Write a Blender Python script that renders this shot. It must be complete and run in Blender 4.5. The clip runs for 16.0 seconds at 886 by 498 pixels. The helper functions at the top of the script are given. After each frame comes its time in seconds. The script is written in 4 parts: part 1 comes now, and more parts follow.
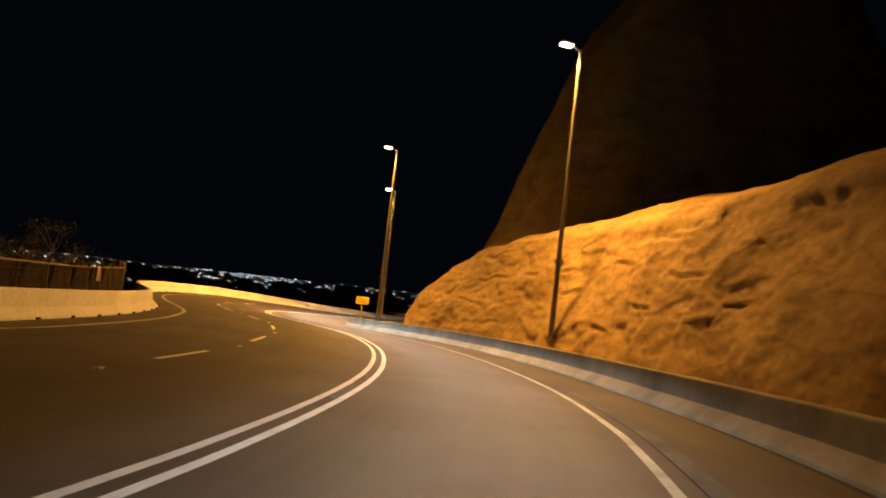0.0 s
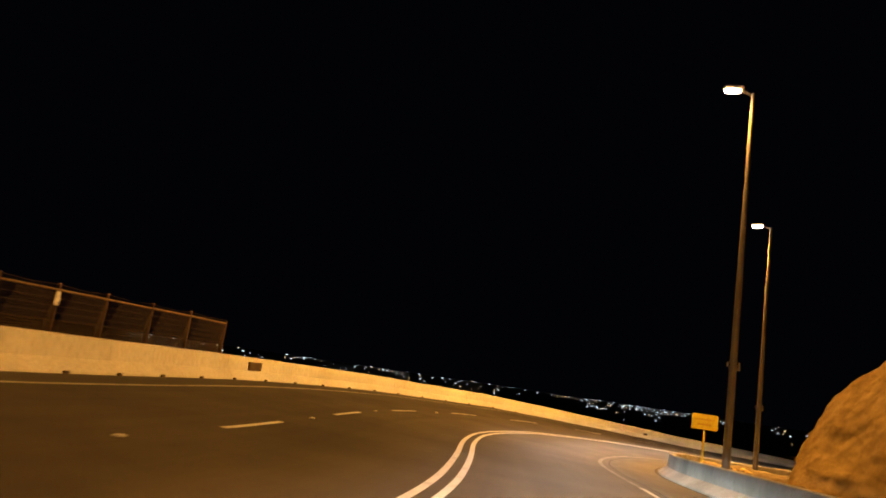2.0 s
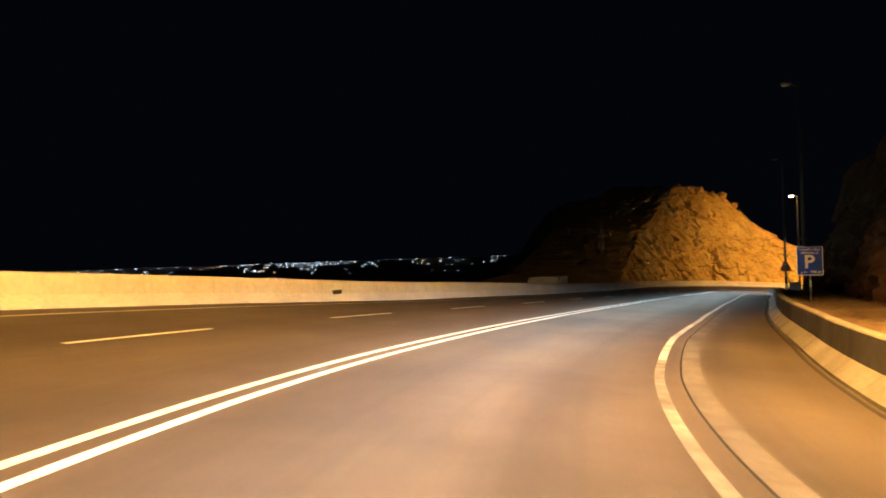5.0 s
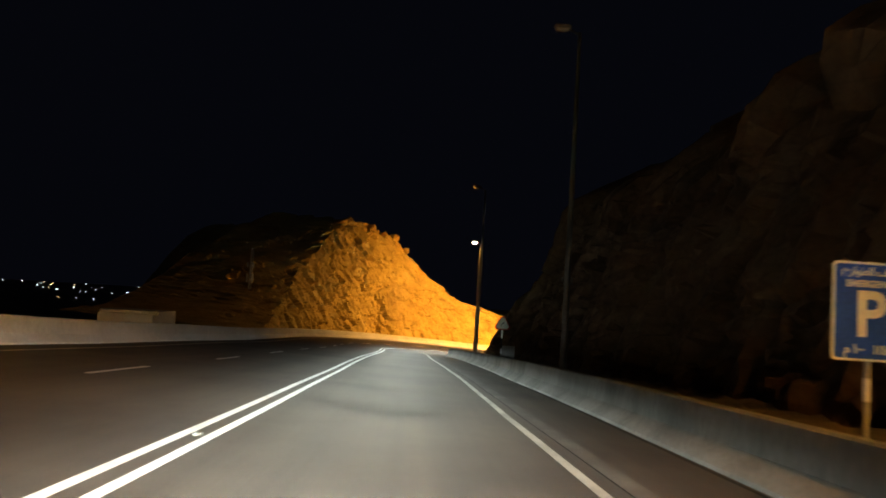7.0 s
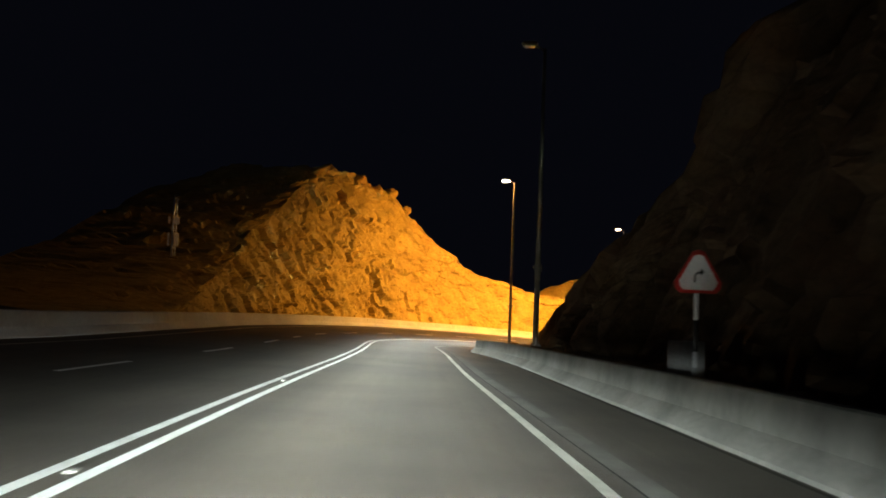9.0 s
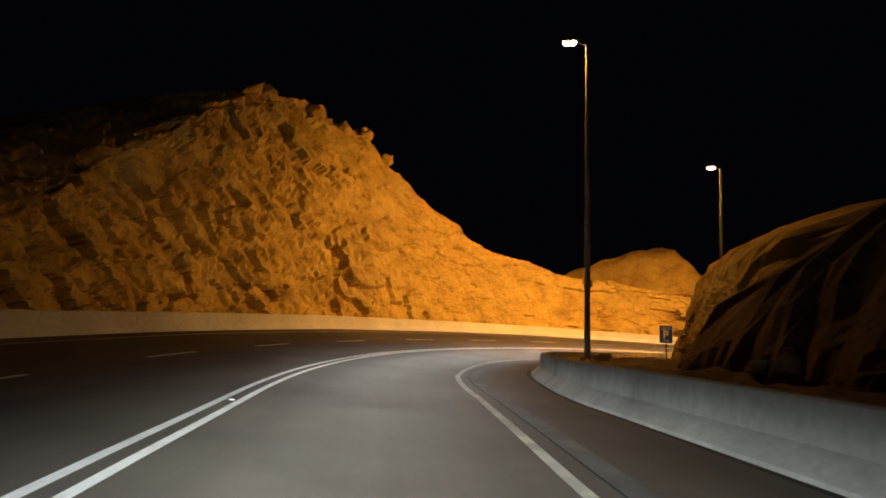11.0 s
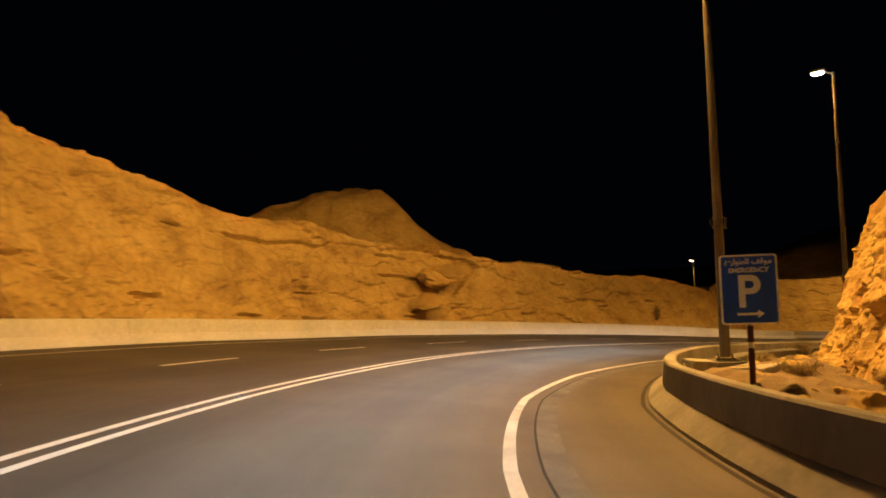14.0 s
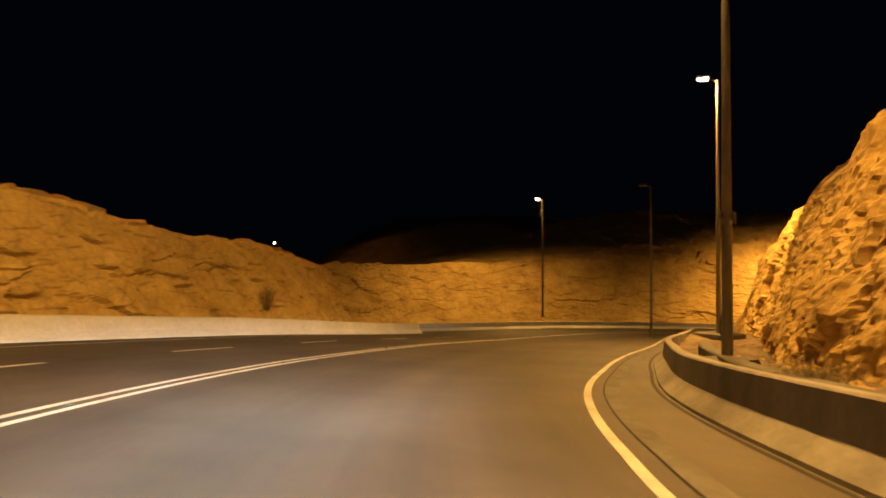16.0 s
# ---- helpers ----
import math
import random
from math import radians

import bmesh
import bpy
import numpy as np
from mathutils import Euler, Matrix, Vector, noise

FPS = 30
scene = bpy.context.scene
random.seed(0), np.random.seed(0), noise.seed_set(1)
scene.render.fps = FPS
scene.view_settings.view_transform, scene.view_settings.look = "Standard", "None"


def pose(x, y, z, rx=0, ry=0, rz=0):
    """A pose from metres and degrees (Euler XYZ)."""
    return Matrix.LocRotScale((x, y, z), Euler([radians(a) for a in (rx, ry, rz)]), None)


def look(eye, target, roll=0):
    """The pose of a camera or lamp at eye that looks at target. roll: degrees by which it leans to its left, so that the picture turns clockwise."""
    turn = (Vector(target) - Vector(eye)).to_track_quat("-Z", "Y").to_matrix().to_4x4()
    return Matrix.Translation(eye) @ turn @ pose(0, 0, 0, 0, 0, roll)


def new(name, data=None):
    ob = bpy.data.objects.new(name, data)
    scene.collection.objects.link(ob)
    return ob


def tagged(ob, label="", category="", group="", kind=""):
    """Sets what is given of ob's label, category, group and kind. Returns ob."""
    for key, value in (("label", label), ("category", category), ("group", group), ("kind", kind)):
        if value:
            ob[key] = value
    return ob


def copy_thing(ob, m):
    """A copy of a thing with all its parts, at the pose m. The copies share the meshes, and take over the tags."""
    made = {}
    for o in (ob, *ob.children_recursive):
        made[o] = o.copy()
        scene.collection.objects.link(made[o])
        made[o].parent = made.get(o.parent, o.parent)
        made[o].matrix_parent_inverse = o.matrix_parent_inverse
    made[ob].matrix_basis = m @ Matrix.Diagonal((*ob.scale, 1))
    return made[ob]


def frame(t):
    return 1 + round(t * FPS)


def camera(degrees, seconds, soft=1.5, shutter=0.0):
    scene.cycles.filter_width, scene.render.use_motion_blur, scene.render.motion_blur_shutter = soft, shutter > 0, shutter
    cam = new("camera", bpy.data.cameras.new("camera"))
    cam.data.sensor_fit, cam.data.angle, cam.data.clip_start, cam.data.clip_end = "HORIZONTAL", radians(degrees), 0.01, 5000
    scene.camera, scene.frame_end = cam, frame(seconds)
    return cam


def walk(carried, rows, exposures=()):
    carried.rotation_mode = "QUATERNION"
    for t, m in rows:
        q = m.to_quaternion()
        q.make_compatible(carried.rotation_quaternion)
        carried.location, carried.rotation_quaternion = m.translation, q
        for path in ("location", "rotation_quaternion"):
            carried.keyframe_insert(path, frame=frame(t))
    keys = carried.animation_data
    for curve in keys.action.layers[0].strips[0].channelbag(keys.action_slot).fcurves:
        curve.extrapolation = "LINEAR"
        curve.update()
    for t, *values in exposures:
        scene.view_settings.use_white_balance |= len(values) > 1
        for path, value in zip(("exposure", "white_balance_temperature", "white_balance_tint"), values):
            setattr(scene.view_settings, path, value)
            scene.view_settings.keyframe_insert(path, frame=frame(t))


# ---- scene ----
# ---- camera and walk ----
# (seconds, x, y, z, heading clockwise from +y, tilt up, lean)
ROWS = [
    (0.0, -5.83, -12.27, -0.15, 10.87, 3.20, 6.50),
    (0.5, -3.59, -6.30, -0.46, 2.69, 4.50, 5.69),
    (1.0, -2.20, -0.03, -0.77, -4.51, 3.82, 5.78),
    (1.5, -1.53, 6.32, -1.03, -13.51, 4.90, 7.59),
    (2.0, -1.49, 12.41, -1.26, -21.22, 9.66, 8.38),
    (2.5, -2.01, 18.12, -1.46, -22.38, 9.46, 4.45),
    (3.0, -2.95, 23.76, -1.66, -21.32, 6.22, 3.68),
    (3.5, -3.93, 29.45, -1.87, -14.55, 3.69, 0.33),
    (4.0, -4.70, 35.08, -2.11, -6.33, 1.81, -1.81),
    (4.5, -5.02, 40.60, -2.36, 1.21, 0.57, -2.29),
    (5.0, -4.71, 45.95, -2.60, 7.68, 0.11, -1.96),
    (5.5, -3.65, 51.12, -2.84, 13.94, 0.61, -1.58),
    (6.0, -1.81, 56.10, -3.07, 21.35, 2.10, -1.12),
    (6.5, 0.72, 60.92, -3.31, 29.89, 3.91, 0.18),
    (7.0, 3.73, 65.65, -3.58, 34.84, 4.06, 3.67),
    (7.5, 6.86, 70.46, -3.90, 35.43, 4.22, 3.18),
    (8.0, 10.05, 75.39, -4.23, 35.18, 3.86, 2.15),
    (8.5, 13.31, 80.43, -4.58, 35.00, 3.25, 2.28),
    (9.0, 16.60, 85.58, -4.91, 34.62, 2.75, 2.28),
    (9.5, 19.91, 90.75, -5.27, 34.45, 2.33, 1.68),
    (10.0, 23.21, 95.89, -5.64, 34.78, 2.13, 0.86),
    (10.5, 26.46, 100.97, -6.01, 35.41, 2.23, 0.39),
    (11.0, 29.64, 105.96, -6.37, 35.71, 2.59, 0.48),
    (11.5, 32.78, 110.82, -6.75, 35.72, 2.79, 0.63),
    (12.0, 35.99, 115.48, -7.14, 38.78, 1.65, -0.74),
    (12.5, 39.43, 119.85, -7.55, 42.40, 0.72, -1.13),
    (13.0, 43.19, 123.96, -7.99, 51.37, 1.59, -2.08),
    (13.5, 47.44, 127.72, -8.41, 57.70, 1.96, -2.08),
    (14.0, 52.09, 130.84, -8.84, 66.63, 1.76, -2.44),
    (14.5, 57.07, 133.35, -9.25, 75.22, 0.62, -1.32),
    (15.0, 62.26, 135.02, -9.66, 84.19, 0.32, -0.99),
    (15.5, 67.55, 135.85, -10.14, 93.59, 0.75, -0.44),
    (16.0, 73.00, 135.89, -10.63, 101.51, 0.40, -0.16),
]


def stand(x, y, z, heading, tilt, lean):
    h, p = radians(heading), radians(tilt)
    return look((x, y, z), (x + math.sin(h) * math.cos(p), y + math.cos(h) * math.cos(p), z + math.sin(p)), lean)


cam = camera(64.6, 16.0, soft=1.8, shutter=0.25)
walk(cam, [(r[0], stand(*r[1:])) for r in ROWS],
     exposures=[(0.0, 0.8, 6500, 18), (1.0, 0.5, 6600, 18), (2.0, 0.2, 6700, 18), (2.5, 0.1, 6500, 20), (3.0, 0.6, 5800, 19), (3.5, 0.6, 5900, 17), (6.0, 1.0, 6400, 15), (7.0, 1.25, 6900, 13), (9.0, 1.3, 7000, 15),
                (11.5, 0.25, 6900, 22), (12.5, 0.05, 7000, 20), (13.5, -0.15, 6200, 12), (14.5, -0.2, 5700, 12), (15.5, 0.0, 5600, 12), (16.0, 0.15, 5900, 10)])

# ---- night sky ----
world = bpy.data.worlds.new("night_sky")
scene.world = world
world.use_nodes = True
bg = world.node_tree.nodes["Background"]
bg.inputs["Color"].default_value = (0.45, 0.55, 1.0, 1)
bg.inputs["Strength"].default_value = 0.0014

SODIUM = (1.0, 0.472, 0.085)
LAMP_WATTS = 21500.0
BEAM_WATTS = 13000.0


# ---- materials ----
def mat(name, color, rough=0.8, metal=0.0, spec=0.3):
    m = bpy.data.materials.new(name)
    m.use_nodes = True
    b = m.node_tree.nodes["Principled BSDF"]
    b.inputs["Base Color"].default_value = (*color, 1)
    b.inputs["Roughness"].default_value = rough
    b.inputs["Metallic"].default_value = metal
    b.inputs["Specular IOR Level"].default_value = spec
    return m


def nd(m, kind, **inputs):
    n = m.node_tree.nodes.new(kind)
    for k, v in inputs.items():
        n.inputs[k.replace("_", " ")].default_value = v
    return n


def ramp(m, fac, stops):
    n = m.node_tree.nodes.new("ShaderNodeValToRGB")
    e = n.color_ramp.elements
    while len(e) < len(stops):
        e.new(0.5)
    for i, (p, c) in enumerate(stops):
        e[i].position, e[i].color = p, (*c, 1)
    m.node_tree.links.new(fac, n.inputs["Fac"])
    return n


def mixc(m, fac, a, b, mode="MIX"):
    n = m.node_tree.nodes.new("ShaderNodeMix")
    n.data_type, n.blend_type = "RGBA", mode
    for sock, v in ((0, fac), (6, a), (7, b)):
        if hasattr(v, "is_linked"):
            m.node_tree.links.new(v, n.inputs[sock])
        elif sock == 0:
            n.inputs[0].default_value = v
        else:
            n.inputs[sock].default_value = (*v, 1)
    return n.outputs[2]


def grainy(name, dark, mid, light, coarse, fine, rough=0.85, bump=0.3, dist=0.02, stretch=(1, 1, 1), spec=0.3, metal=0.0):
    """A worn surface: wide stains, fine grain and a bump of both."""
    m = mat(name, mid, rough, metal, spec)
    lk = m.node_tree.links
    tc = nd(m, "ShaderNodeTexCoord")
    mp = nd(m, "ShaderNodeMapping", Scale=stretch)
    lk.new(tc.outputs["Object"], mp.inputs["Vector"])
    a = nd(m, "ShaderNodeTexNoise", Scale=coarse, Detail=6.0, Roughness=0.6)
    b = nd(m, "ShaderNodeTexNoise", Scale=fine, Detail=4.0, Roughness=0.7)
    for t in (a, b):
        lk.new(mp.outputs["Vector"], t.inputs["Vector"])
    col = ramp(m, a.outputs["Fac"], [(0.3, dark), (0.5, mid), (0.72, light)])
    gr = ramp(m, b.outputs["Fac"], [(0.25, (0.55, 0.55, 0.55)), (0.75, (1.25, 1.25, 1.25))])
    out = mixc(m, 0.6, col.outputs["Color"], gr.outputs["Color"], "MULTIPLY")
    bs = m.node_tree.nodes["Principled BSDF"]
    lk.new(out, bs.inputs["Base Color"])
    bp = nd(m, "ShaderNodeBump", Strength=bump, Distance=dist)
    lk.new(b.outputs["Fac"], bp.inputs["Height"])
    lk.new(bp.outputs["Normal"], bs.inputs["Normal"])
    return m


def rocky(name, dark, mid, light, relief=0.07):
    """Broken limestone: beds, cracks and grit."""
    m = mat(name, mid, 0.92, 0, 0.15)
    lk = m.node_tree.links
    tc = nd(m, "ShaderNodeTexCoord")
    beds = nd(m, "ShaderNodeMapping", Scale=(0.5, 0.5, 0.75), Rotation=(0.12, 0.2, 0))
    lk.new(tc.outputs["Object"], beds.inputs["Vector"])
    a = nd(m, "ShaderNodeTexNoise", Scale=0.9, Detail=8.0, Roughness=0.62, Distortion=0.4)
    b = nd(m, "ShaderNodeTexNoise", Scale=4.2, Detail=8.0, Roughness=0.74)
    v = nd(m, "ShaderNodeTexVoronoi", Scale=1.1)
    v.feature = "DISTANCE_TO_EDGE"
    lk.new(beds.outputs["Vector"], a.inputs["Vector"])
    lk.new(tc.outputs["Object"], b.inputs["Vector"])
    wob = nd(m, "ShaderNodeVectorMath")
    wob.operation = "MULTIPLY_ADD"
    wob.inputs[1].default_value = (0.5, 0.5, 0.5)
    lk.new(a.outputs["Color"], wob.inputs[0])
    lk.new(beds.outputs["Vector"], wob.inputs[2])
    lk.new(wob.outputs["Vector"], v.inputs["Vector"])
    col = ramp(m, a.outputs["Fac"], [(0.28, dark), (0.48, mid), (0.7, light)])
    gr = ramp(m, b.outputs["Fac"], [(0.28, (0.5, 0.47, 0.42)), (0.72, (1.2, 1.2, 1.2))])
    out = mixc(m, 0.65, col.outputs["Color"], gr.outputs["Color"], "MULTIPLY")
    crack = ramp(m, v.outputs["Distance"], [(0.0, (0.45, 0.42, 0.38)), (0.045, (1, 1, 1))])
    out = mixc(m, 0.35, out, crack.outputs["Color"], "MULTIPLY")
    bs = m.node_tree.nodes["Principled BSDF"]
    lk.new(out, bs.inputs["Base Color"])
    sm = nd(m, "ShaderNodeMath")
    sm.operation = "MULTIPLY_ADD"
    sm.inputs[1].default_value = 0.45
    lk.new(b.outputs["Fac"], sm.inputs[0])
    lk.new(a.outputs["Fac"], sm.inputs[2])
    bp = nd(m, "ShaderNodeBump", Strength=0.9, Distance=relief)
    lk.new(sm.outputs["Value"], bp.inputs["Height"])
    lk.new(bp.outputs["Normal"], bs.inputs["Normal"])
    return m


def glowing(name, color, strength):
    m = mat(name, color, 0.4)
    b = m.node_tree.nodes["Principled BSDF"]
    b.inputs["Emission Color"].default_value = (*color, 1)
    b.inputs["Emission Strength"].default_value = strength
    return m


ASPHALT = grainy("asphalt", (0.043, 0.035, 0.027), (0.066, 0.054, 0.042), (0.09, 0.074, 0.058), 0.35, 55.0, 0.72, 0.35, 0.006, spec=0.4)
PAINT = grainy("white_road_paint", (0.6, 0.6, 0.58), (0.78, 0.78, 0.76), (0.82, 0.82, 0.8), 2.5, 40.0, 0.55, 0.2, 0.004, spec=0.5)
EDGE_PAINT = grainy("edge_road_paint", (0.26, 0.25, 0.22), (0.45, 0.43, 0.38), (0.58, 0.56, 0.5), 1.2, 40.0, 0.6, 0.2, 0.004, spec=0.4)
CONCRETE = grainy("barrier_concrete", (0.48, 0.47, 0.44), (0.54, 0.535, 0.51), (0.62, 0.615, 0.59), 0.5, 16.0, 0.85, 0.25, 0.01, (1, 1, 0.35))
# darker paint for one stretch of the edge line
DARKER_EDGE_PAINT = grainy("darker_edge_paint", (0.13, 0.125, 0.11), (0.26, 0.25, 0.22), (0.38, 0.365, 0.32), 1.4, 34.0, 0.65, 0.2, 0.004)
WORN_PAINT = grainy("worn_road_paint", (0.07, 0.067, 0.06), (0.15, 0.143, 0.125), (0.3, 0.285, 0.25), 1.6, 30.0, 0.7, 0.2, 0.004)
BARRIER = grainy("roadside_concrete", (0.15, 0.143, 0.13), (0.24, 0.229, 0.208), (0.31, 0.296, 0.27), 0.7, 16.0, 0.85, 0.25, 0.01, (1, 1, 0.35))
GUTTER = grainy("gutter_concrete", (0.07, 0.065, 0.057), (0.105, 0.098, 0.087), (0.15, 0.14, 0.125), 1.2, 30.0, 0.85, 0.3, 0.008)
ROCK = rocky("limestone_rock", (0.29, 0.195, 0.065), (0.48, 0.345, 0.105), (0.58, 0.435, 0.15))
SMOOTH_ROCK = rocky("smooth_cut_rock", (0.21, 0.138, 0.052), (0.34, 0.232, 0.084), (0.42, 0.295, 0.115), 0.12)
# same rock, with the slope's lack of light put into a darker brown
SHADED_ROCK = rocky("shaded_rock", (0.07, 0.042, 0.023), (0.145, 0.092, 0.052), (0.21, 0.14, 0.084))
DIRT = grainy("stony_ground", (0.085, 0.06, 0.034), (0.15, 0.11, 0.06), (0.23, 0.175, 0.1), 0.4, 7.0, 0.95, 0.6, 0.08)
STEEL = grainy("galvanised_pole", (0.09, 0.08, 0.07), (0.13, 0.12, 0.105), (0.17, 0.155, 0.14), 1.5, 30.0, 0.5, 0.1, 0.004, (1, 1, 0.2), 0.4, 0.35)
LENS = glowing("sodium_lens", (1.0, 0.72, 0.38), 120.0)
DARK_LENS = mat("unlit_lens", (0.3, 0.3, 0.28), 0.25, 0, 0.5)

def add_wear(m):
    """Wheel tracks and patches that run along the road, by the lane attribute (across, along)."""
    lk = m.node_tree.links
    at = nd(m, "ShaderNodeAttribute")
    at.attribute_name = "lane"
    mp = nd(m, "ShaderNodeMapping", Scale=(1.1, 0.018, 1))
    lk.new(at.outputs["Vector"], mp.inputs["Vector"])
    n = nd(m, "ShaderNodeTexNoise", Scale=1.0, Detail=5.0, Roughness=0.65)
    lk.new(mp.outputs["Vector"], n.inputs["Vector"])
    w = ramp(m, n.outputs["Fac"], [(0.32, (0.72, 0.72, 0.72)), (0.68, (1.28, 1.27, 1.25))])
    bs = m.node_tree.nodes["Principled BSDF"]
    old = bs.inputs["Base Color"].links[0].from_socket
    lk.new(mixc(m, 0.9, old, w.outputs["Color"], "MULTIPLY"), bs.inputs["Base Color"])


add_wear(ASPHALT)

# ---- plan of the road: heading every 5 m along its double line, and height every 10 m ----
START = (-14.40, -25.91)
HEAD = [26.4, 24.7, 23.0, 21.0, 18.3, 14.1, 9.1, 4.8, -0.8, -7.3, -14.4, -16.7, -12.3, -3.1, 4.7, 11.4, 19.4, 26.6, 30.1, 31.2, 32.9, 32.6, 32.2, 32.3, 31.6, 32.6, 32.8, 33.3, 33.5, 32.8, 31.0, 30.5, 35.4, 40.6, 46.8, 53.2, 60.1, 67.1, 73.5, 79.7, 85.1, 91.5, 100.3, 106.3, 112.5, 115.7, 119.1, 121.3, 121.4, 120.8, 121.0, 122.8, 126.9, 132.7, 139.9, 147.9, 156.6, 165.4, 174.4, 183.4, 192.4, 201.3, 210.2, 219.0, 227.6, 236.0, 244.0]
RISE = [-0.50, -1.01, -1.53, -2.01, -2.42, -2.79, -3.14, -3.50, -3.98, -4.44, -4.92, -5.45, -6.02, -6.60, -7.22, -7.82, -8.49, -9.18, -9.92, -10.65, -11.43, -12.23, -13.08, -13.97, -14.92, -15.87, -16.78, -17.62, -18.43, -19.23, -20.02, -20.80, -21.55, -22.30]
CROSS_U = list(range(0, 301, 20))
CROSS = [-0.020, -0.007, 0.028, 0.067, 0.086, 0.042, 0.033, 0.040, 0.068, 0.088, 0.070, 0.028, -0.004, -0.027, -0.019, -0.006]
KNOTS = np.arange(len(HEAD)) * 5.0
RISE_KNOTS = np.arange(len(RISE)) * 10.0
FINE = np.arange(0, KNOTS[-1], 0.5)
FH = np.radians(np.interp(FINE, KNOTS, HEAD))
FX = START[0] + np.cumsum(np.sin(FH)) * 0.5
FY = START[1] + np.cumsum(np.cos(FH)) * 0.5
END = float(FINE[-1])


def line(u):
    """Place, heading and height of the double line at station u."""
    return float(np.interp(u, FINE, FX)), float(np.interp(u, FINE, FY)), float(np.interp(u, FINE, FH)), float(np.interp(u, RISE_KNOTS, RISE))


def on(u, lat, dz=0.0, flat=False):
    """A point beside the double line: lat metres to its right, dz over the road's surface."""
    x, y, h, z = line(u)
    tip = 0.0 if flat else -float(np.interp(u, CROSS_U, CROSS)) * (lat - 2.6)
    return Vector((x + lat * math.cos(h), y - lat * math.sin(h), z + tip + dz))


def spot(u, lat, dz=0.0, turn=0.0):
    """A pose beside the road, with +y along it."""
    p = on(u, lat, dz)
    return pose(p.x, p.y, p.z, 0, 0, -math.degrees(line(u)[2]) + turn)


LEFT_U = list(range(0, 301, 6))
LEFT_LAT = [-9.69, -9.38, -9.07, -8.73, -8.38, -8.08, -7.93, -7.78, -7.55, -7.49, -7.51, -7.73, -7.90, -7.86, -7.77, -7.64, -7.50, -7.39, -7.35, -7.46, -7.56, -7.67, -7.72, -7.74, -7.77, -7.81, -7.86, -7.94, -7.97, -7.89, -7.72, -7.76, -7.86, -7.77, -7.62, -7.55, -7.54, -7.61, -7.79, -8.10, -8.52, -9.03, -9.57, -10.07, -10.47, -10.76, -10.95, -11.05, -11.11, -11.13, -11.15]
EDGE_U = list(range(0, 301, 6))
EDGE_LAT = [3.32, 3.33, 3.37, 3.48, 3.73, 3.74, 3.58, 3.50, 3.41, 3.52, 3.53, 3.67, 3.76, 3.68, 3.54, 3.48, 3.63, 3.60, 3.55, 3.59, 3.64, 3.62, 3.50, 3.35, 3.28, 3.34, 3.52, 3.37, 3.51, 3.55, 3.67, 3.65, 3.82, 4.31, 5.01, 5.61, 6.09, 6.63, 7.02, 7.30, 7.49, 7.56, 7.57, 7.54, 7.51, 7.47, 7.44, 7.42, 7.40, 7.39, 7.38]
RIGHT_U = list(range(0, 301, 6))
RIGHT_LAT = [5.38, 5.50, 5.61, 5.70, 5.74, 5.59, 5.59, 5.57, 5.66, 5.61, 5.43, 5.39, 5.44, 5.58, 5.69, 5.68, 5.49, 5.35, 5.37, 5.43, 5.43, 5.57, 5.57, 5.55, 5.47, 5.36, 5.27, 5.39, 5.32, 5.45, 5.57, 5.58, 5.69, 6.09, 6.57, 7.05, 7.36, 7.79, 8.00, 8.23, 8.45, 8.63, 8.76, 8.85, 8.91, 8.94, 8.96, 8.97, 8.98, 8.99, 9.00]


def left_lat(u):
    return float(np.interp(u, LEFT_U, LEFT_LAT))


def edge_lat(u):
    return float(np.interp(u, EDGE_U, EDGE_LAT))


def right_lat(u):
    return float(np.interp(u, RIGHT_U, RIGHT_LAT))


# ---- mesh helpers ----
def mesh_of(name, verts, faces, material, smooth=False):
    me = bpy.data.meshes.new(name)
    me.from_pydata([tuple(v) for v in verts], [], faces)
    me.materials.append(material)
    if smooth:
        me.polygons.foreach_set("use_smooth", [True] * len(me.polygons))
    me.update()
    return me


def part(name, bm, material, parent=None, label=""):
    me = bpy.data.meshes.new(name)
    bm.to_mesh(me)
    bm.free()
    me.materials.append(material)
    ob = new(name, me)
    ob.parent = parent
    return tagged(ob, label) if label else ob


def child(name, me, parent, label=""):
    ob = new(name, me)
    ob.parent = parent
    return tagged(ob, label) if label else ob


def box(bm, cx, cy, cz, sx, sy, sz, m=None, bevel=0.0):
    made = bmesh.ops.create_cube(bm, size=1.0)["verts"]
    bmesh.ops.scale(bm, vec=(sx, sy, sz), verts=made)
    bmesh.ops.translate(bm, vec=(cx, cy, cz), verts=made)
    if bevel:
        es = list({e for v in made for e in v.link_edges})
        made = bmesh.ops.bevel(bm, geom=es, offset=bevel, segments=2, affect="EDGES")["verts"]
    if m is not None:
        bmesh.ops.transform(bm, matrix=m, verts=made)
    return bm


def rod(bm, a, b, r0, r1=None, n=12):
    a, b = Vector(a), Vector(b)
    made = bmesh.ops.create_cone(bm, cap_ends=True, segments=n, radius1=r0, radius2=r0 if r1 is None else r1, depth=(b - a).length)["verts"]
    bmesh.ops.transform(bm, matrix=Matrix.Translation((a + b) / 2) @ (b - a).to_track_quat("Z", "Y").to_matrix().to_4x4(), verts=made)
    return bm


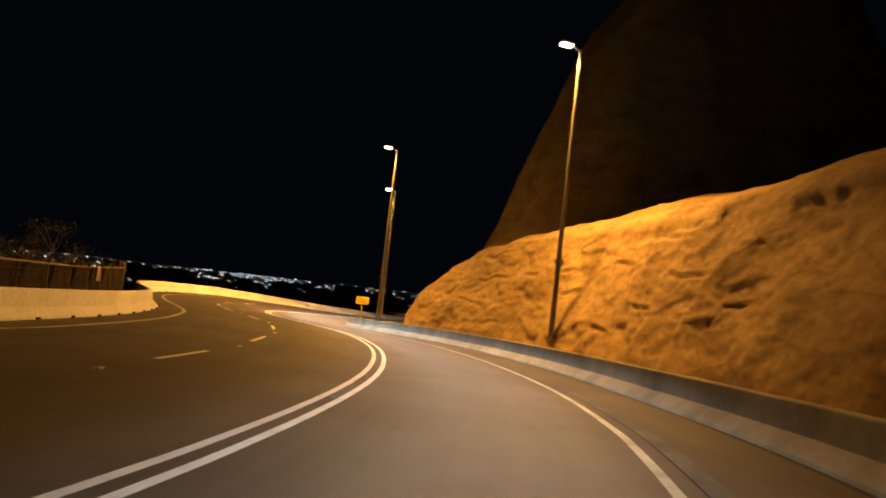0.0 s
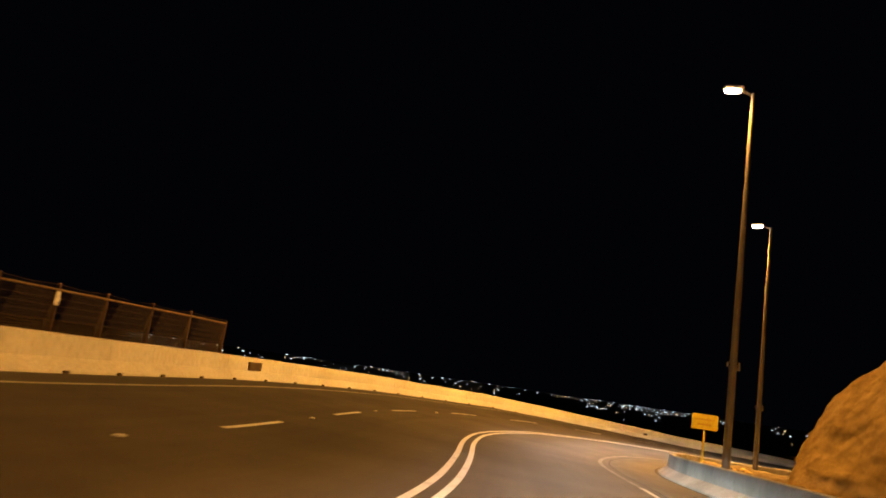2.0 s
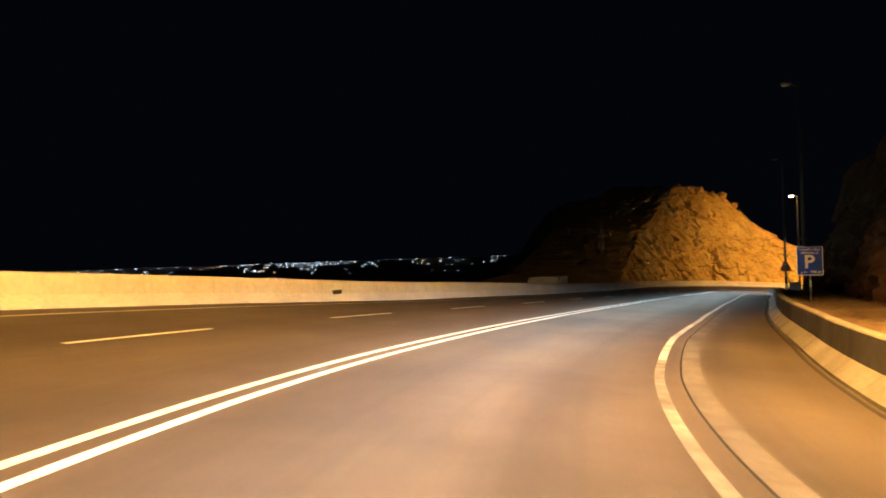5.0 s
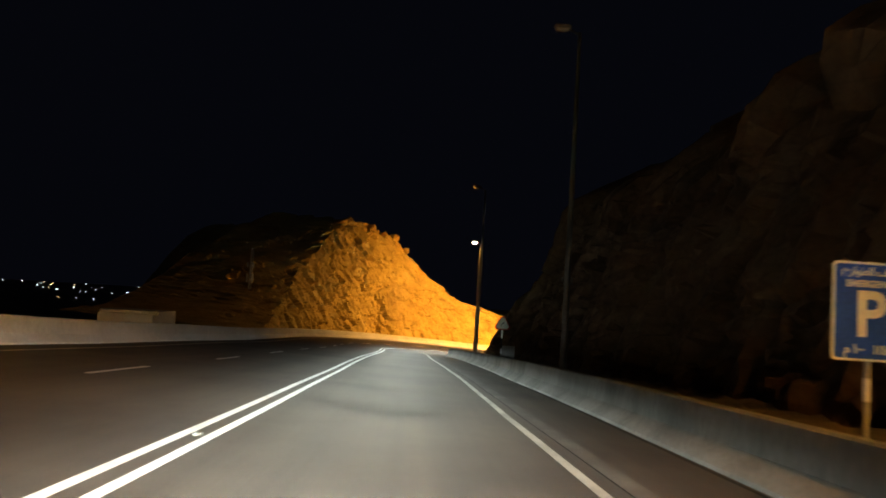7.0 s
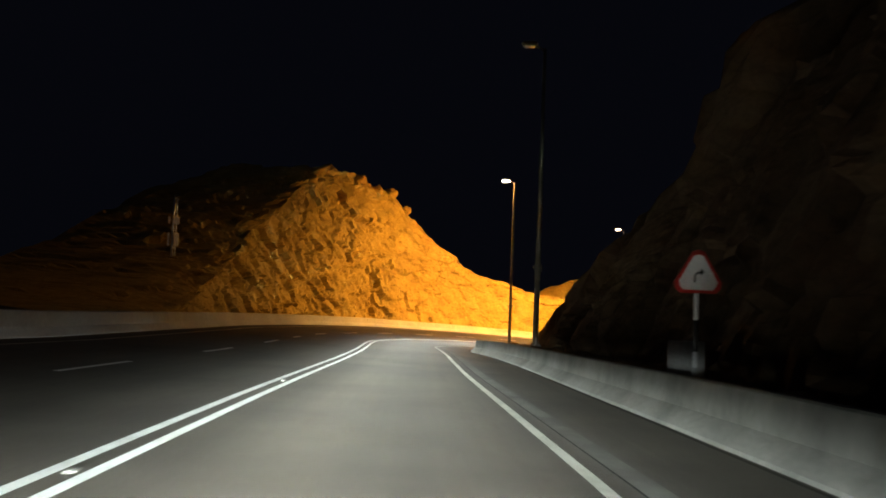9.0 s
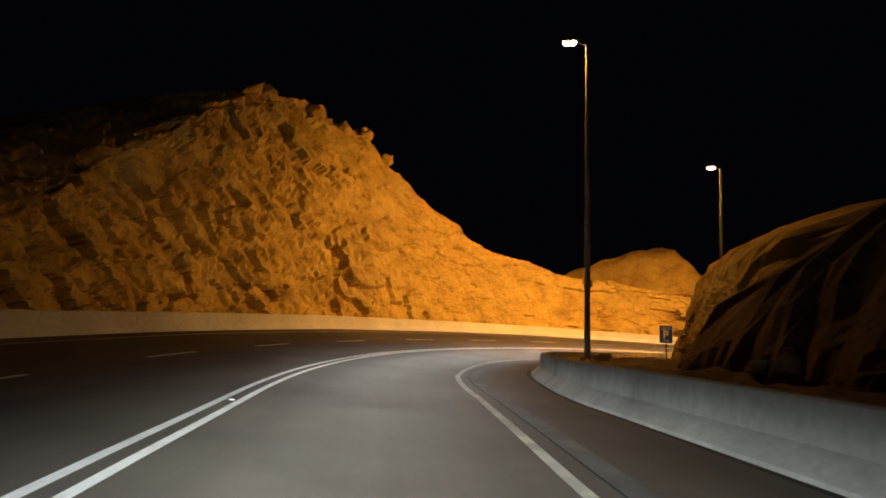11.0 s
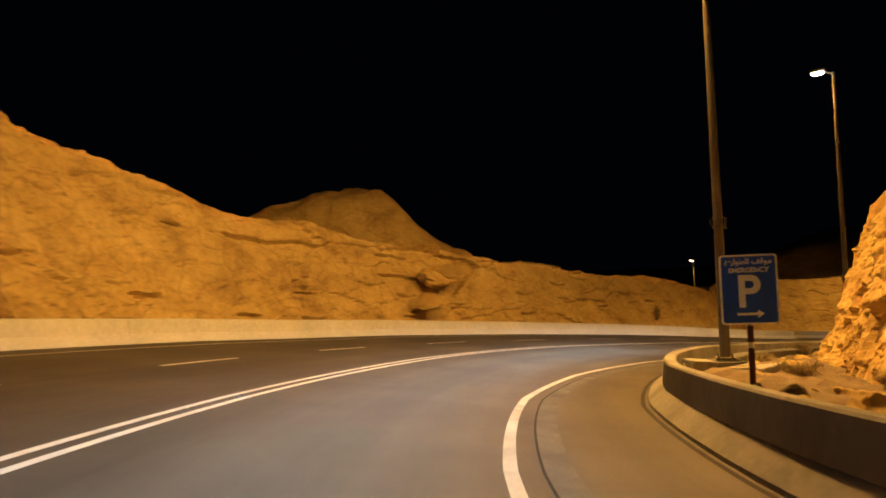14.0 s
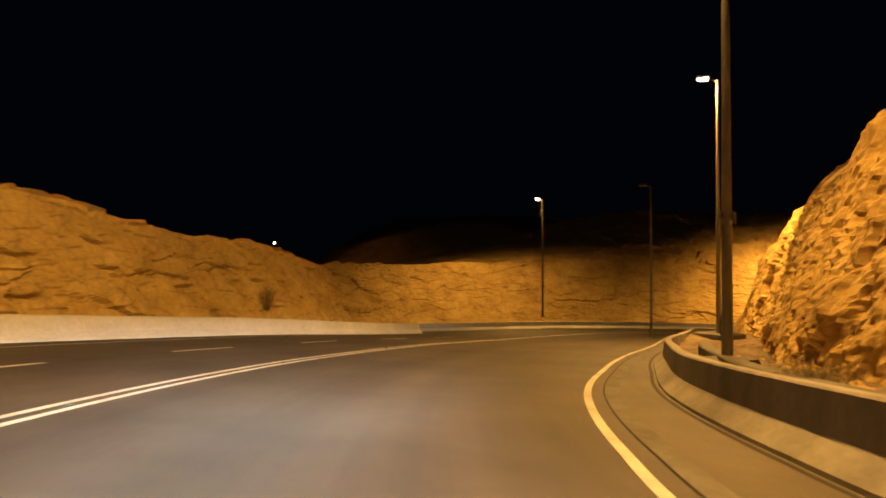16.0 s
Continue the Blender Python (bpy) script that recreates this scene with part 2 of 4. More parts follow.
def ribbon(name, us, section, material, closed=False, smooth=False):
    """A mesh swept along the road: section(u) gives (lat, dz) pairs."""
    rows, faces = [], []
    for u in us:
        rows.append([on(u, *q) for q in section(u)])
    n = len(rows[0])
    verts = [v for r in rows for v in r]
    for i in range(len(rows) - 1):
        for j in range(n if closed else n - 1):
            k = (j + 1) % n
            faces.append((i * n + j, i * n + k, (i + 1) * n + k, (i + 1) * n + j))
    if closed:
        faces.append(tuple(range(n - 1, -1, -1)))
        faces.append(tuple((len(rows) - 1) * n + j for j in range(n)))
    return mesh_of(name, verts, faces, material, smooth)


def steps(a, b, d):
    n = max(1, int(math.ceil((b - a) / d)))
    return [a + (b - a) * i / n for i in range(n + 1)]


# ---- road ----
road = tagged(new("road", ribbon("road", steps(0, END, 1.0), lambda u: [(left_lat(u) - 0.5 - 8.0 * min(1, max(0, (u - 250) / 10)), 0), (left_lat(u) / 2, 0), (0, 0), (edge_lat(u), 0), (right_lat(u) + 0.5, 0)], ASPHALT)),
              "grey asphalt mountain road with worn white markings", "road", kind="structure")


lane = road.data.attributes.new("lane", "FLOAT_VECTOR", "POINT")
marks = []
for u in steps(0, END, 1.0):
    for lat in (left_lat(u) - 0.5, left_lat(u) / 2, 0, edge_lat(u), right_lat(u) + 0.5):
        marks += [lat, u, 0.0]
lane.data.foreach_set("vector", marks)


def stripe(name, a, b, lat, w, material, dz=0.006):
    f = lat if callable(lat) else (lambda u: lat)
    return child(name, ribbon(name, steps(a, b, 0.4), lambda u: [(f(u) - w / 2, dz), (f(u) + w / 2, dz)], material), road)


stripe("double_line", 0, END, -0.13, 0.105, PAINT)
stripe("double_line", 0, END, 0.13, 0.105, PAINT)
stripe("edge_line", 0, 54, edge_lat, 0.12, EDGE_PAINT)
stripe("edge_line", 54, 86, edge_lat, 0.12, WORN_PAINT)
stripe("edge_line", 86, 152, edge_lat, 0.12, EDGE_PAINT)
stripe("edge_line", 152, 182, edge_lat, 0.12, DARKER_EDGE_PAINT)
stripe("edge_line", 182, END, edge_lat, 0.12, EDGE_PAINT)
stripe("edge_line", 0, 253, lambda u: left_lat(u) + 1.05, 0.14, EDGE_PAINT)
stripe("gutter", 0, END, lambda u: edge_lat(u) + 0.4, 0.24, GUTTER, 0.004)
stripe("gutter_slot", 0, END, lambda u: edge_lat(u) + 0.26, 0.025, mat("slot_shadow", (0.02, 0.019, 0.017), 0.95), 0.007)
# narrow dark strip along the barrier's foot
stripe("barrier_channel", 0, END, lambda u: right_lat(u) - 0.09, 0.07, mat("dark_channel", (0.03, 0.026, 0.02), 0.95), 0.005)
DASH = [5.5, 12.5, 19.5, 26.4, 33.4, 41, 49, 56, 62.5, 69, 75.5, 82, 88.4, 94.9, 101.5, 108.5, 116.2, 124, 131.3, 138.6, 145.8, 153, 160.3, 167, 173.7, 180.4, 187, 193.5, 200.1, 207, 213.4, 220, 226.8, 233.5, 240.2, 247]
for k in DASH:
    stripe("lane_dash", k, k + 2.7, lambda u: float(np.interp(u, [30, 60, 75, 100, 120, 132, 165, 180, 195, 220], [-3.32, -3.14, -3.47, -3.26, -3.19, -3.19, -3.46, -3.33, -3.37, -3.3])), 0.12, PAINT)
bm = bmesh.new()
box(bm, 0, 0, 0.008, 0.08, 0.1, 0.014, bevel=0.005)
stud = bpy.data.meshes.new("road_stud")
bm.to_mesh(stud)
bm.free()
stud.materials.append(GUTTER)
for i in range(34):
    child("road_stud", stud, road).matrix_basis = spot(10 + 7.2 * i, 0, 0.004)


# ---- barriers ----
def barrier(name, side, lat, a, b, h, label, material=CONCRETE):
    top = tagged(new(name), label, "barrier", kind="structure")
    u = a
    while u < b - 0.5:
        v = min(u + 6.0, b)
        sec = lambda q: [(lat(q) + side * x, z) for x, z in ((-0.06, -0.3), (0.0, 0.0), (0.01, 0.045), (0.25, 0.26), (0.29, h - 0.025), (0.32, h), (0.48, h), (0.51, h - 0.025), (0.58, -0.5))]
        child("barrier_segment", ribbon("barrier_segment", steps(u + 0.006, v - 0.006, 0.5), sec, material, True), top)
        u = v
    return top


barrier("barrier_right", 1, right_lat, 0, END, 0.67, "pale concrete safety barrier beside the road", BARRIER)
barrier("barrier_left", -1, left_lat, 0, 254.6, 0.69, "long pale concrete parapet wall above the valley")
barrier("barrier_far", -1, lambda u: float(np.interp(u, [255, 260, 264, 268, 280, 300], [-16, -13.5, -10.8, -9.2, -7.0, -7.0])), 255, END - 0.6, 0.69, "pale concrete parapet at the far bend")


# ---- rock ----
def chance(a, b, c):
    return (math.sin(a * 12.9898 + b * 78.233 + c * 37.719) * 43758.5453) % 1.0


def facets(x, y, k):
    """Broken faces: each cell of a warped plan is a tilted plane with its own depth, with a crevice at its rim."""
    gap, near_by = noise.voronoi(Vector((x, y, k * 3.7)))
    c = near_by[0]
    r0, r1, r2 = chance(c.x, c.y, k), chance(c.y, c.x, k + 1.3), chance(c.x + 5.1, c.y, k + 2.9)
    crevice = max(0.0, 1.0 - (gap[1] - gap[0]) / 0.1)
    return (r0 - 0.5) + 1.3 * (r1 - 0.45) * (x - c.x) + 0.7 * (r2 - 0.35) * (c.y - y) - (0.14 if k < 1 else 0.05) * crevice - (0.22 if r2 < 0.12 else 0.0)


COLUMNS = ((2.9, 3.4, 0.6), (1.05, 1.5, 0.66), (0.5, 0.7, 0.22))
LEDGES = ((5.0, 2.4, 0.4), (1.9, 0.7, 0.16), (0.7, 0.33, 0.07))
RUBBLE = ((2.3, 2.0, 0.34), (0.8, 0.66, 0.1), (0.3, 0.26, 0.075))
STREAKS = ((3.2, 7.0, 1.3), (1.2, 3.4, 0.75), (0.5, 1.3, 0.3))


def relief(u, z, big, fine, style, seed):
    d = 0.0
    for k, (wide, tall, deep) in enumerate(style):
        d += deep * facets((u + 0.05 * z + 0.5 * big + 0.12 * fine + seed) / wide, (z + 0.6 * big + 0.1 * fine) / tall, k + seed * 0.1)
    return d


def rift(u, z, seed):
    """Short uneven cracks along the beds, with a lip above."""
    q = z * 0.85 + 0.6 * noise.noise(Vector((u * 0.16, z * 0.2, seed))) + 0.14 * noise.noise(Vector((u * 0.9, z, seed + 4.0)))
    f = q % 1.0
    gape = noise.noise(Vector((u * 0.55, math.floor(q) * 3.1, seed + 9.0))) - 0.14
    if gape < 0.0:
        return 0.0
    return min(1.0, gape * 5.0) * (-0.3 * math.exp(-((f - 0.5) / 0.045) ** 2) + 0.14 * math.exp(-((f - 0.6) / 0.06) ** 2))


def rock_wall(name, side, a, b, foot, profile, lean, du, rows, style, label, back=14.0, seed=0.0, back_rise=-0.15, smooth=False, stone=None, swell=0.4, cracks=0.0, grit=0.05):
    """A rock cut beside the road. foot(u): lateral place of its foot; profile: (stations, heights); lean: setback for each metre of height;
    style(u): pairs of a share and a kind of relief."""
    us = steps(a, b, du)
    verts, faces = [], []
    nb = 22 if callable(back_rise) else 9
    for u in us:
        hh = float(np.interp(u, *profile))
        base, kinds, h = foot(u), style(u), line(u)[2]
        low = 0.35 + 0.65 * min(1.0, hh / 6.0)
        out = Vector((-side * math.cos(h), side * math.sin(h), 0.22)).normalized()
        for j in range(rows + nb):
            if j < rows:
                w = j / (rows - 1)
                z = hh * w
                p = on(u, base + side * lean * z, z - 0.5, True)
                amp = min(1.0, 0.3 + w * 4) * low
            else:
                w = (j - rows + 1) / nb
                z = hh + back * w * 0.5
                p = on(u, base + side * (lean * hh + back * w * w), hh - 0.5 + (back_rise(u) if callable(back_rise) else back_rise) * back * w, True)
                amp = low
            q = Vector((p.x + seed, p.y, p.z))
            big = noise.fractal(q * 0.22, 1.0, 2.0, 3)
            fine = noise.fractal(q * 2.3, 0.8, 2.0, 4)
            d = swell * big + grit * (fine + 0.7 * noise.turbulence(q * 3.3, 2, True))
            for share, kind in kinds:
                if share > 0.01:
                    d += share * relief(u, z, big, fine, kind, seed)
            if cracks:
                d += (cracks(u) if callable(cracks) else cracks) * rift(u, z, seed)
            p = p + out * (d * amp)
            if j >= rows - 1:
                p.z += 0.35 * amp * d
            verts.append(p)
    m = rows + nb
    for i in range(len(us) - 1):
        for j in range(m - 1):
            f = (i * m + j, i * m + j + 1, (i + 1) * m + j + 1, (i + 1) * m + j)
            faces.append(f if side < 0 else f[::-1])
    return tagged(new(name, mesh_of(name, verts, faces, stone or ROCK, smooth)), label, "rock face", kind="structure")


def mostly(kind, share=1.0):
    return lambda u: ((share, kind),)


def west_style(u):
    c = float(np.interp(u, [158, 168, 184, 192, 206], [0.3, 1.0, 1.0, 0.45, 0.0]))
    return ((c, COLUMNS), (1.0 - c, LEDGES))


CLIFF_U = [132, 145, 158, 163, 168, 171.5, 174, 177, 179.5, 181, 183.5, 187, 190.2, 191.5, 193, 194.5, 196.5, 198, 200, 203, 206, 212, 218, 223, 230, 237, 243, 249, 256, 262, 280, 299, 328]
CLIFF_H = [0.2, 0.6, 1.8, 3.4, 5.8, 8.4, 9.6, 12.0, 14.0, 15.0, 16.8, 16.7, 16.1, 14.5, 12.2, 10.5, 9.4, 8.3, 7.6, 7.2, 6.4, 5.9, 5.5, 5.3, 5.0, 4.9, 4.6, 4.2, 4.6, 6.0, 7.0, 8.6, 9.5]
rock_wall("cliff_west", -1, 150, 328, lambda u: left_lat(u) - 1.6 - float(np.interp(u, [246, 260, 268, 288], [0.0, 9.5, 9.5, 4.0])), (CLIFF_U, CLIFF_H), 0.42, 0.16, 100, west_style,
          "tall floodlit limestone cliff above the parapet", seed=3.0, cracks=lambda u: float(np.interp(u, [186, 198, 240, 256], [0.3, 0.9, 0.9, 0.25])), back_rise=lambda u: float(np.interp(u, [190, 208, 240, 258, 274, 292], [0.08, 0.06, -0.1, -0.14, -0.05, 0.55])))
rock_wall("cliff_start", 1, 0, 68, lambda u: 7.6 + max(0, u - 58) * 0.3, ([0, 28, 36, 44, 50, 52.5, 55, 57, 59, 62, 68], [5.3, 5.3, 5.4, 5.7, 6.0, 5.5, 4.6, 3.4, 2.0, 0.5, 0.1]), 0.36, 0.16, 64, mostly(LEDGES, 0.3),
          "rough limestone rock cut beside the bend", seed=11.0, back=6, back_rise=lambda u: float(np.interp(u, [42, 54], [0.45, 0.1])), stone=SMOOTH_ROCK, swell=0.4, cracks=0.42, grit=0.06, smooth=True)
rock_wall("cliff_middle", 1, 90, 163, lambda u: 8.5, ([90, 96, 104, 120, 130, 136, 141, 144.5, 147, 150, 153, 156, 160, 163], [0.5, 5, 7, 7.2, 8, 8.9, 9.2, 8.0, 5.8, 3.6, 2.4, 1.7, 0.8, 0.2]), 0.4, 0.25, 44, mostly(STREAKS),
          "dark unlit rock slope beside the straight road", seed=23.0, back=12, back_rise=0.5, stone=SHADED_ROCK)
rock_wall("cliff_inner", 1, 160, 257, lambda u: float(np.interp(u, [190, 200, 206, 213, 222, 232, 240, 250, 257], [10.0, 9.9, 10.2, 10.6, 10.8, 11.3, 11.9, 11.3, 11.3])),
          ([160, 164, 170, 190, 200, 206, 213, 219, 223, 236, 245, 250, 254, 257], [0.4, 3.0, 3.5, 3.6, 3.9, 4.4, 5.0, 5.5, 6.0, 6.2, 6.1, 5.2, 2.4, 0.3]), 0.34, 0.14, 60, mostly(RUBBLE),
          "low tan rock slope inside the bend", seed=31.0, back=9, back_rise=0.35, swell=0.4, grit=0.1)
rock_wall("cliff_far", 1, 250, 328, lambda u: 12.4, ([250, 256, 264, 280, 328], [0.3, 3.5, 5.5, 7, 8]), 0.6, 0.3, 34, mostly(LEDGES), "far tan rock slope beyond the lay-by", seed=41.0, back=16, back_rise=0.3, swell=0.8, cracks=0.6)

# ---- stony verge behind the right barrier ----
def verge_level(u):
    return 0.3 - float(np.interp(u, [186, 194, 232, 240], [0.0, 0.14, 0.14, 0.0]))


vv, vf = [], []
vu = steps(0, END, 0.34)
for u in vu:
    b = right_lat(u)
    z0 = on(u, b).z
    for j in range(50):
        lat = b + 0.56 + 0.214 * j
        p = on(u, lat, 0, True)
        q = Vector((p.x, p.y, 0))
        p.z = z0 + verge_level(u) + 0.22 * noise.fractal(q * 0.5, 1, 2, 4) + 0.09 * noise.fractal(q * 2.7, 1, 2, 2) + 0.1 * noise.turbulence(q * 1.6 + Vector((7, 3, 0)), 3, True)
        vv.append(p)
vf = [(i * 50 + j, i * 50 + j + 1, (i + 1) * 50 + j + 1, (i + 1) * 50 + j) for i in range(len(vu) - 1) for j in range(49)]
tagged(new("verge", mesh_of("verge", vv, vf, DIRT)), "stony tan verge behind the barrier", "ground", kind="structure")

# ---- ground to the horizon ----
def near(x, y):
    d = (FX - x) ** 2 + (FY - y) ** 2
    i = int(d.argmin())
    h = FH[i]
    return float(FINE[i]), (x - FX[i]) * math.cos(h) - (y - FY[i]) * math.sin(h), math.sqrt(float(d[i]))


PLAIN = -55.0


def ground_z(x, y):
    u, lat, d = near(x, y)
    z = line(u)[3]
    if lat > 0:
        zz = z - 0.9
        if d < 14:
            return zz
    else:
        if lat > left_lat(u) - 9.0 * min(1, max(0, (u - 245) / 10)) - 0.8:
            return z - 0.9
        k = min(1.0, max(0.0, (150 - u) / 20))
        zz = z - 0.9 - min(60.0, (abs(lat) - 7.5) * 0.62) * k
    w = min(1.0, max(0.0, (d - 30) / 420.0))
    w = w * w * (3 - 2 * w)
    return zz * (1 - w) + PLAIN * w + (1 - w) * 1.5 * noise.fractal(Vector((x, y, 0)) * 0.03, 1, 2, 4) * min(1, max(0, d - 14) / 40)


def axis(lo, hi, d):
    inner = list(np.arange(lo, hi + d, d))
    out, s, x = [], d, hi
    while x < 4900:
        s *= 1.25
        x += s
        out.append(x)
    left, s, x = [], d, lo
    while x > -4900:
        s *= 1.25
        x -= s
        left.append(x)
    return left[::-1] + inner + out


gx, gy = axis(-60, 180, 2.0), axis(-60, 190, 2.0)
gv = [(x, y, ground_z(x, y)) for y in gy for x in gx]
gf = [(j * len(gx) + i, j * len(gx) + i + 1, (j + 1) * len(gx) + i + 1, (j + 1) * len(gx) + i) for j in range(len(gy) - 1) for i in range(len(gx) - 1)]
tagged(new("ground", mesh_of("ground", gv, gf, DIRT, True)), "stony desert slopes falling to a dark plain", "ground", kind="structure")


# ---- street lamps ----
def street_lamp(lit):
    top = new("street_lamp")
    bm = bmesh.new()
    rod(bm, (0, 0, 0.05), (0, 0, 12.0), 0.12, 0.06, 14)
    part("pole", bm, STEEL, top)
    bm = bmesh.new()
    box(bm, 0, 0, 0.04, 0.42, 0.42, 0.05, bevel=0.01)
    for sx in (-0.15, 0.15):
        for sy in (-0.15, 0.15):
            rod(bm, (sx, sy, 0.05), (sx, sy, 0.12), 0.018, n=6)
    part("base_plate", bm, STEEL, top)
    bm = bmesh.new()
    rod(bm, (0, 0, 3.0), (0, 0, 3.08), 0.13, n=14)
    rod(bm, (0, 0, 3.22), (0, 0, 3.28), 0.125, n=14)
    box(bm, 0.16, 0, 3.12, 0.05, 0.1, 0.26, bevel=0.01)
    box(bm, -0.16, 0, 3.16, 0.05, 0.08, 0.14, bevel=0.01)
    part("bracket", bm, STEEL, top)
    bm = bmesh.new()
    box(bm, 0, -0.112, 0.9, 0.1, 0.02, 0.42, bevel=0.006)
    part("service_door", bm, STEEL, top)
    bm = bmesh.new()
    rod(bm, (0, 0, 11.9), (-0.4, 0, 12.12), 0.035, 0.03, 10)
    part("arm", bm, STEEL, top)
    bm = bmesh.new()
    box(bm, -0.62, 0, 12.18, 0.66, 0.3, 0.13, bevel=0.05)
    head = part("lamp_head", bm, STEEL, top)
    bm = bmesh.new()
    box(bm, -0.64, 0, 12.08, 0.5, 0.25, 0.1, bevel=0.045)
    part("lens", bm, LENS if lit else DARK_LENS, head, "glowing sodium lens" if lit else "unlit glass lens")
    return tagged(top, "tall galvanised street lamp glowing sodium orange" if lit else "tall unlit street lamp standing dark", "street lamp", "street lamps")


def lamp_light(m, tilt, share):
    data = bpy.data.lights.new("sodium_lamp", "SPOT")
    data.energy, data.color = LAMP_WATTS * share, SODIUM
    data.spot_size, data.spot_blend, data.shadow_soft_size = radians(162), 0.5, 0.3
    ob = new("sodium_lamp", data)
    ob.matrix_world = m @ pose(-0.66, 0, 12.0) @ pose(0, 0, 0, 0, tilt, 0)


def lamp_pose(x, y, z):
    u, lat, d = near(x, y)
    return pose(x, y, z, 0, 0, -math.degrees(line(u)[2]) + (0 if lat > 0 else 180))


# (x, y, height of the lens, tilt of the beam, turn, share of the light)
first = None
for x, y, top_z, tilt, turn, share in ((-0.6, 35.85, 9.1, 22, 0, 0.45), (1.2, 49.8, 8.1, 35, 0, 1.3), (4.2, 14.83, 10.4, 18, 0, 0.55), (48.9, 123.7, 2.55, 15, 0, 0.06),
                                       (69.4, 131.4, 0.95, 38, 0, 1.25), (86.4, 127.0, -0.9, 30, 0, 0.5), (102.6, 116.7, -2.4, -6, 0, 1.0),
                                       # the last lamp is unseen, added past the bend to light the far slope
                                       (141.2, 111.6, -5.0, 0, 180, 0.6), (178.6, 139.2, -8.9, 0, 180, 2.4), (145.4, 71.6, -8.4, -20, 0, 1.8)):
    m = lamp_pose(x, y, top_z - 12.1) @ pose(0, 0, 0, 0, 0, turn)
    if first is None:
        first = street_lamp(True)
        first.matrix_basis = m
    else:
        copy_thing(first, m)
    lamp_light(m, tilt, share)
dark = street_lamp(False)
dark.matrix_basis = lamp_pose(21.3, 83.2, -5.8)
copy_thing(dark, lamp_pose(35.6, 106.4, -7.3))
copy_thing(dark, lamp_pose(123.3, 109.1, -17.4))

# ---- fixed spots added along the lane, in place of the moving low beams of the car that carries the camera ----
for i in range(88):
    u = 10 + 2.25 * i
    data = bpy.data.lights.new("headlight_stand_in", "SPOT")
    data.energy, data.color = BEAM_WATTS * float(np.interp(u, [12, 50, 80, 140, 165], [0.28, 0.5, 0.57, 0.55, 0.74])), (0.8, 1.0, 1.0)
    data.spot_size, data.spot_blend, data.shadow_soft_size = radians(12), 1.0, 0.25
    ob = new("headlight_stand_in", data)
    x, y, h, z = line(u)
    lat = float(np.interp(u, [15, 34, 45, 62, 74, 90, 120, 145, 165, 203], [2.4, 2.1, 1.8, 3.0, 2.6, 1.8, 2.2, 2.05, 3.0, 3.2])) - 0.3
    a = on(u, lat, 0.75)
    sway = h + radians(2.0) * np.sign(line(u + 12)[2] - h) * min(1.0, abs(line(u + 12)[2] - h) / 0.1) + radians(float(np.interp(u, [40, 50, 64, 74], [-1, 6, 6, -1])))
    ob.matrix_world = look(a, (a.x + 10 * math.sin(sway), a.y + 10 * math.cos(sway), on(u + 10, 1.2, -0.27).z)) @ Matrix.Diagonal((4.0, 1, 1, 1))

# ---- city in the plain ----
def city_lights(name, material, count, seed):
    r = random.Random(seed)
    verts, faces = [], []
    for i in range(count):
        a = radians(r.uniform(-45, 13))
        d = 1100 + 3600 * r.random() ** 0.75
        k = r.random()
        if k < 0.16:
            a, d = radians(r.gauss(-3.4, 1.8)), r.uniform(3000, 4600)
        elif k < 0.22:
            a, d = radians(r.gauss(-7.3, 0.4)), r.uniform(2300, 2600)
        elif k < 0.6:
            a = radians(round(math.degrees(a) / 2.3) * 2.3 + r.gauss(0, 0.8))
        x, y = d * math.sin(a), d * math.cos(a)
        s = d / 1300 * r.choice((0.28, 0.32, 0.38, 0.46, 0.6))
        z = PLAIN + 2 + r.uniform(0, 6)
        w = s * r.uniform(0.8, 2.2)
        b = len(verts)
        for dx in (-w, w):
            for dy in (-s, s):
                for dz in (-s, s):
                    verts.append((x + dx, y + dy, z + dz))
        faces += [tuple(b + q for q in f) for f in ((0, 1, 3, 2), (4, 6, 7, 5), (0, 4, 5, 1), (2, 3, 7, 6), (1, 5, 7, 3), (0, 2, 6, 4))]
    return new(name, mesh_of(name, verts, faces, material))


tagged(city_lights("city_lights", glowing("cool_city_light", (0.7, 0.9, 1.0), 1.8), 230, 1), "distant white city lights scattered over the plain", "city lights", kind="stuff")
tagged(city_lights("city_lights", glowing("warm_city_light", (1.0, 0.72, 0.38), 1.8), 70, 2), "distant warm city lights scattered over the plain", "city lights", kind="stuff")


# ---- signs ----
BLUE = grainy("sign_blue", (0.015, 0.07, 0.5), (0.02, 0.085, 0.6), (0.025, 0.1, 0.66), 3.0, 30.0, 0.45, 0.05, 0.002)
SIGN_WHITE = grainy("sign_white", (0.68, 0.7, 0.72), (0.78, 0.79, 0.8), (0.82, 0.83, 0.84), 3.0, 30.0, 0.45, 0.05, 0.002)
YELLOW = grainy("sign_yellow", (0.42, 0.34, 0.02), (0.5, 0.42, 0.03), (0.56, 0.47, 0.05), 3.0, 30.0, 0.5, 0.05, 0.002)
RED = mat("sign_red", (0.5, 0.03, 0.02), 0.45)
BLACK = mat("sign_black", (0.02, 0.02, 0.02), 0.5)
GREY = grainy("sign_back", (0.3, 0.3, 0.3), (0.38, 0.38, 0.38), (0.42, 0.42, 0.42), 2.0, 20.0, 0.5, 0.1, 0.003, metal=0.4)
SCUPPER = mat("drain_shadow", (0.06, 0.045, 0.03), 0.95)


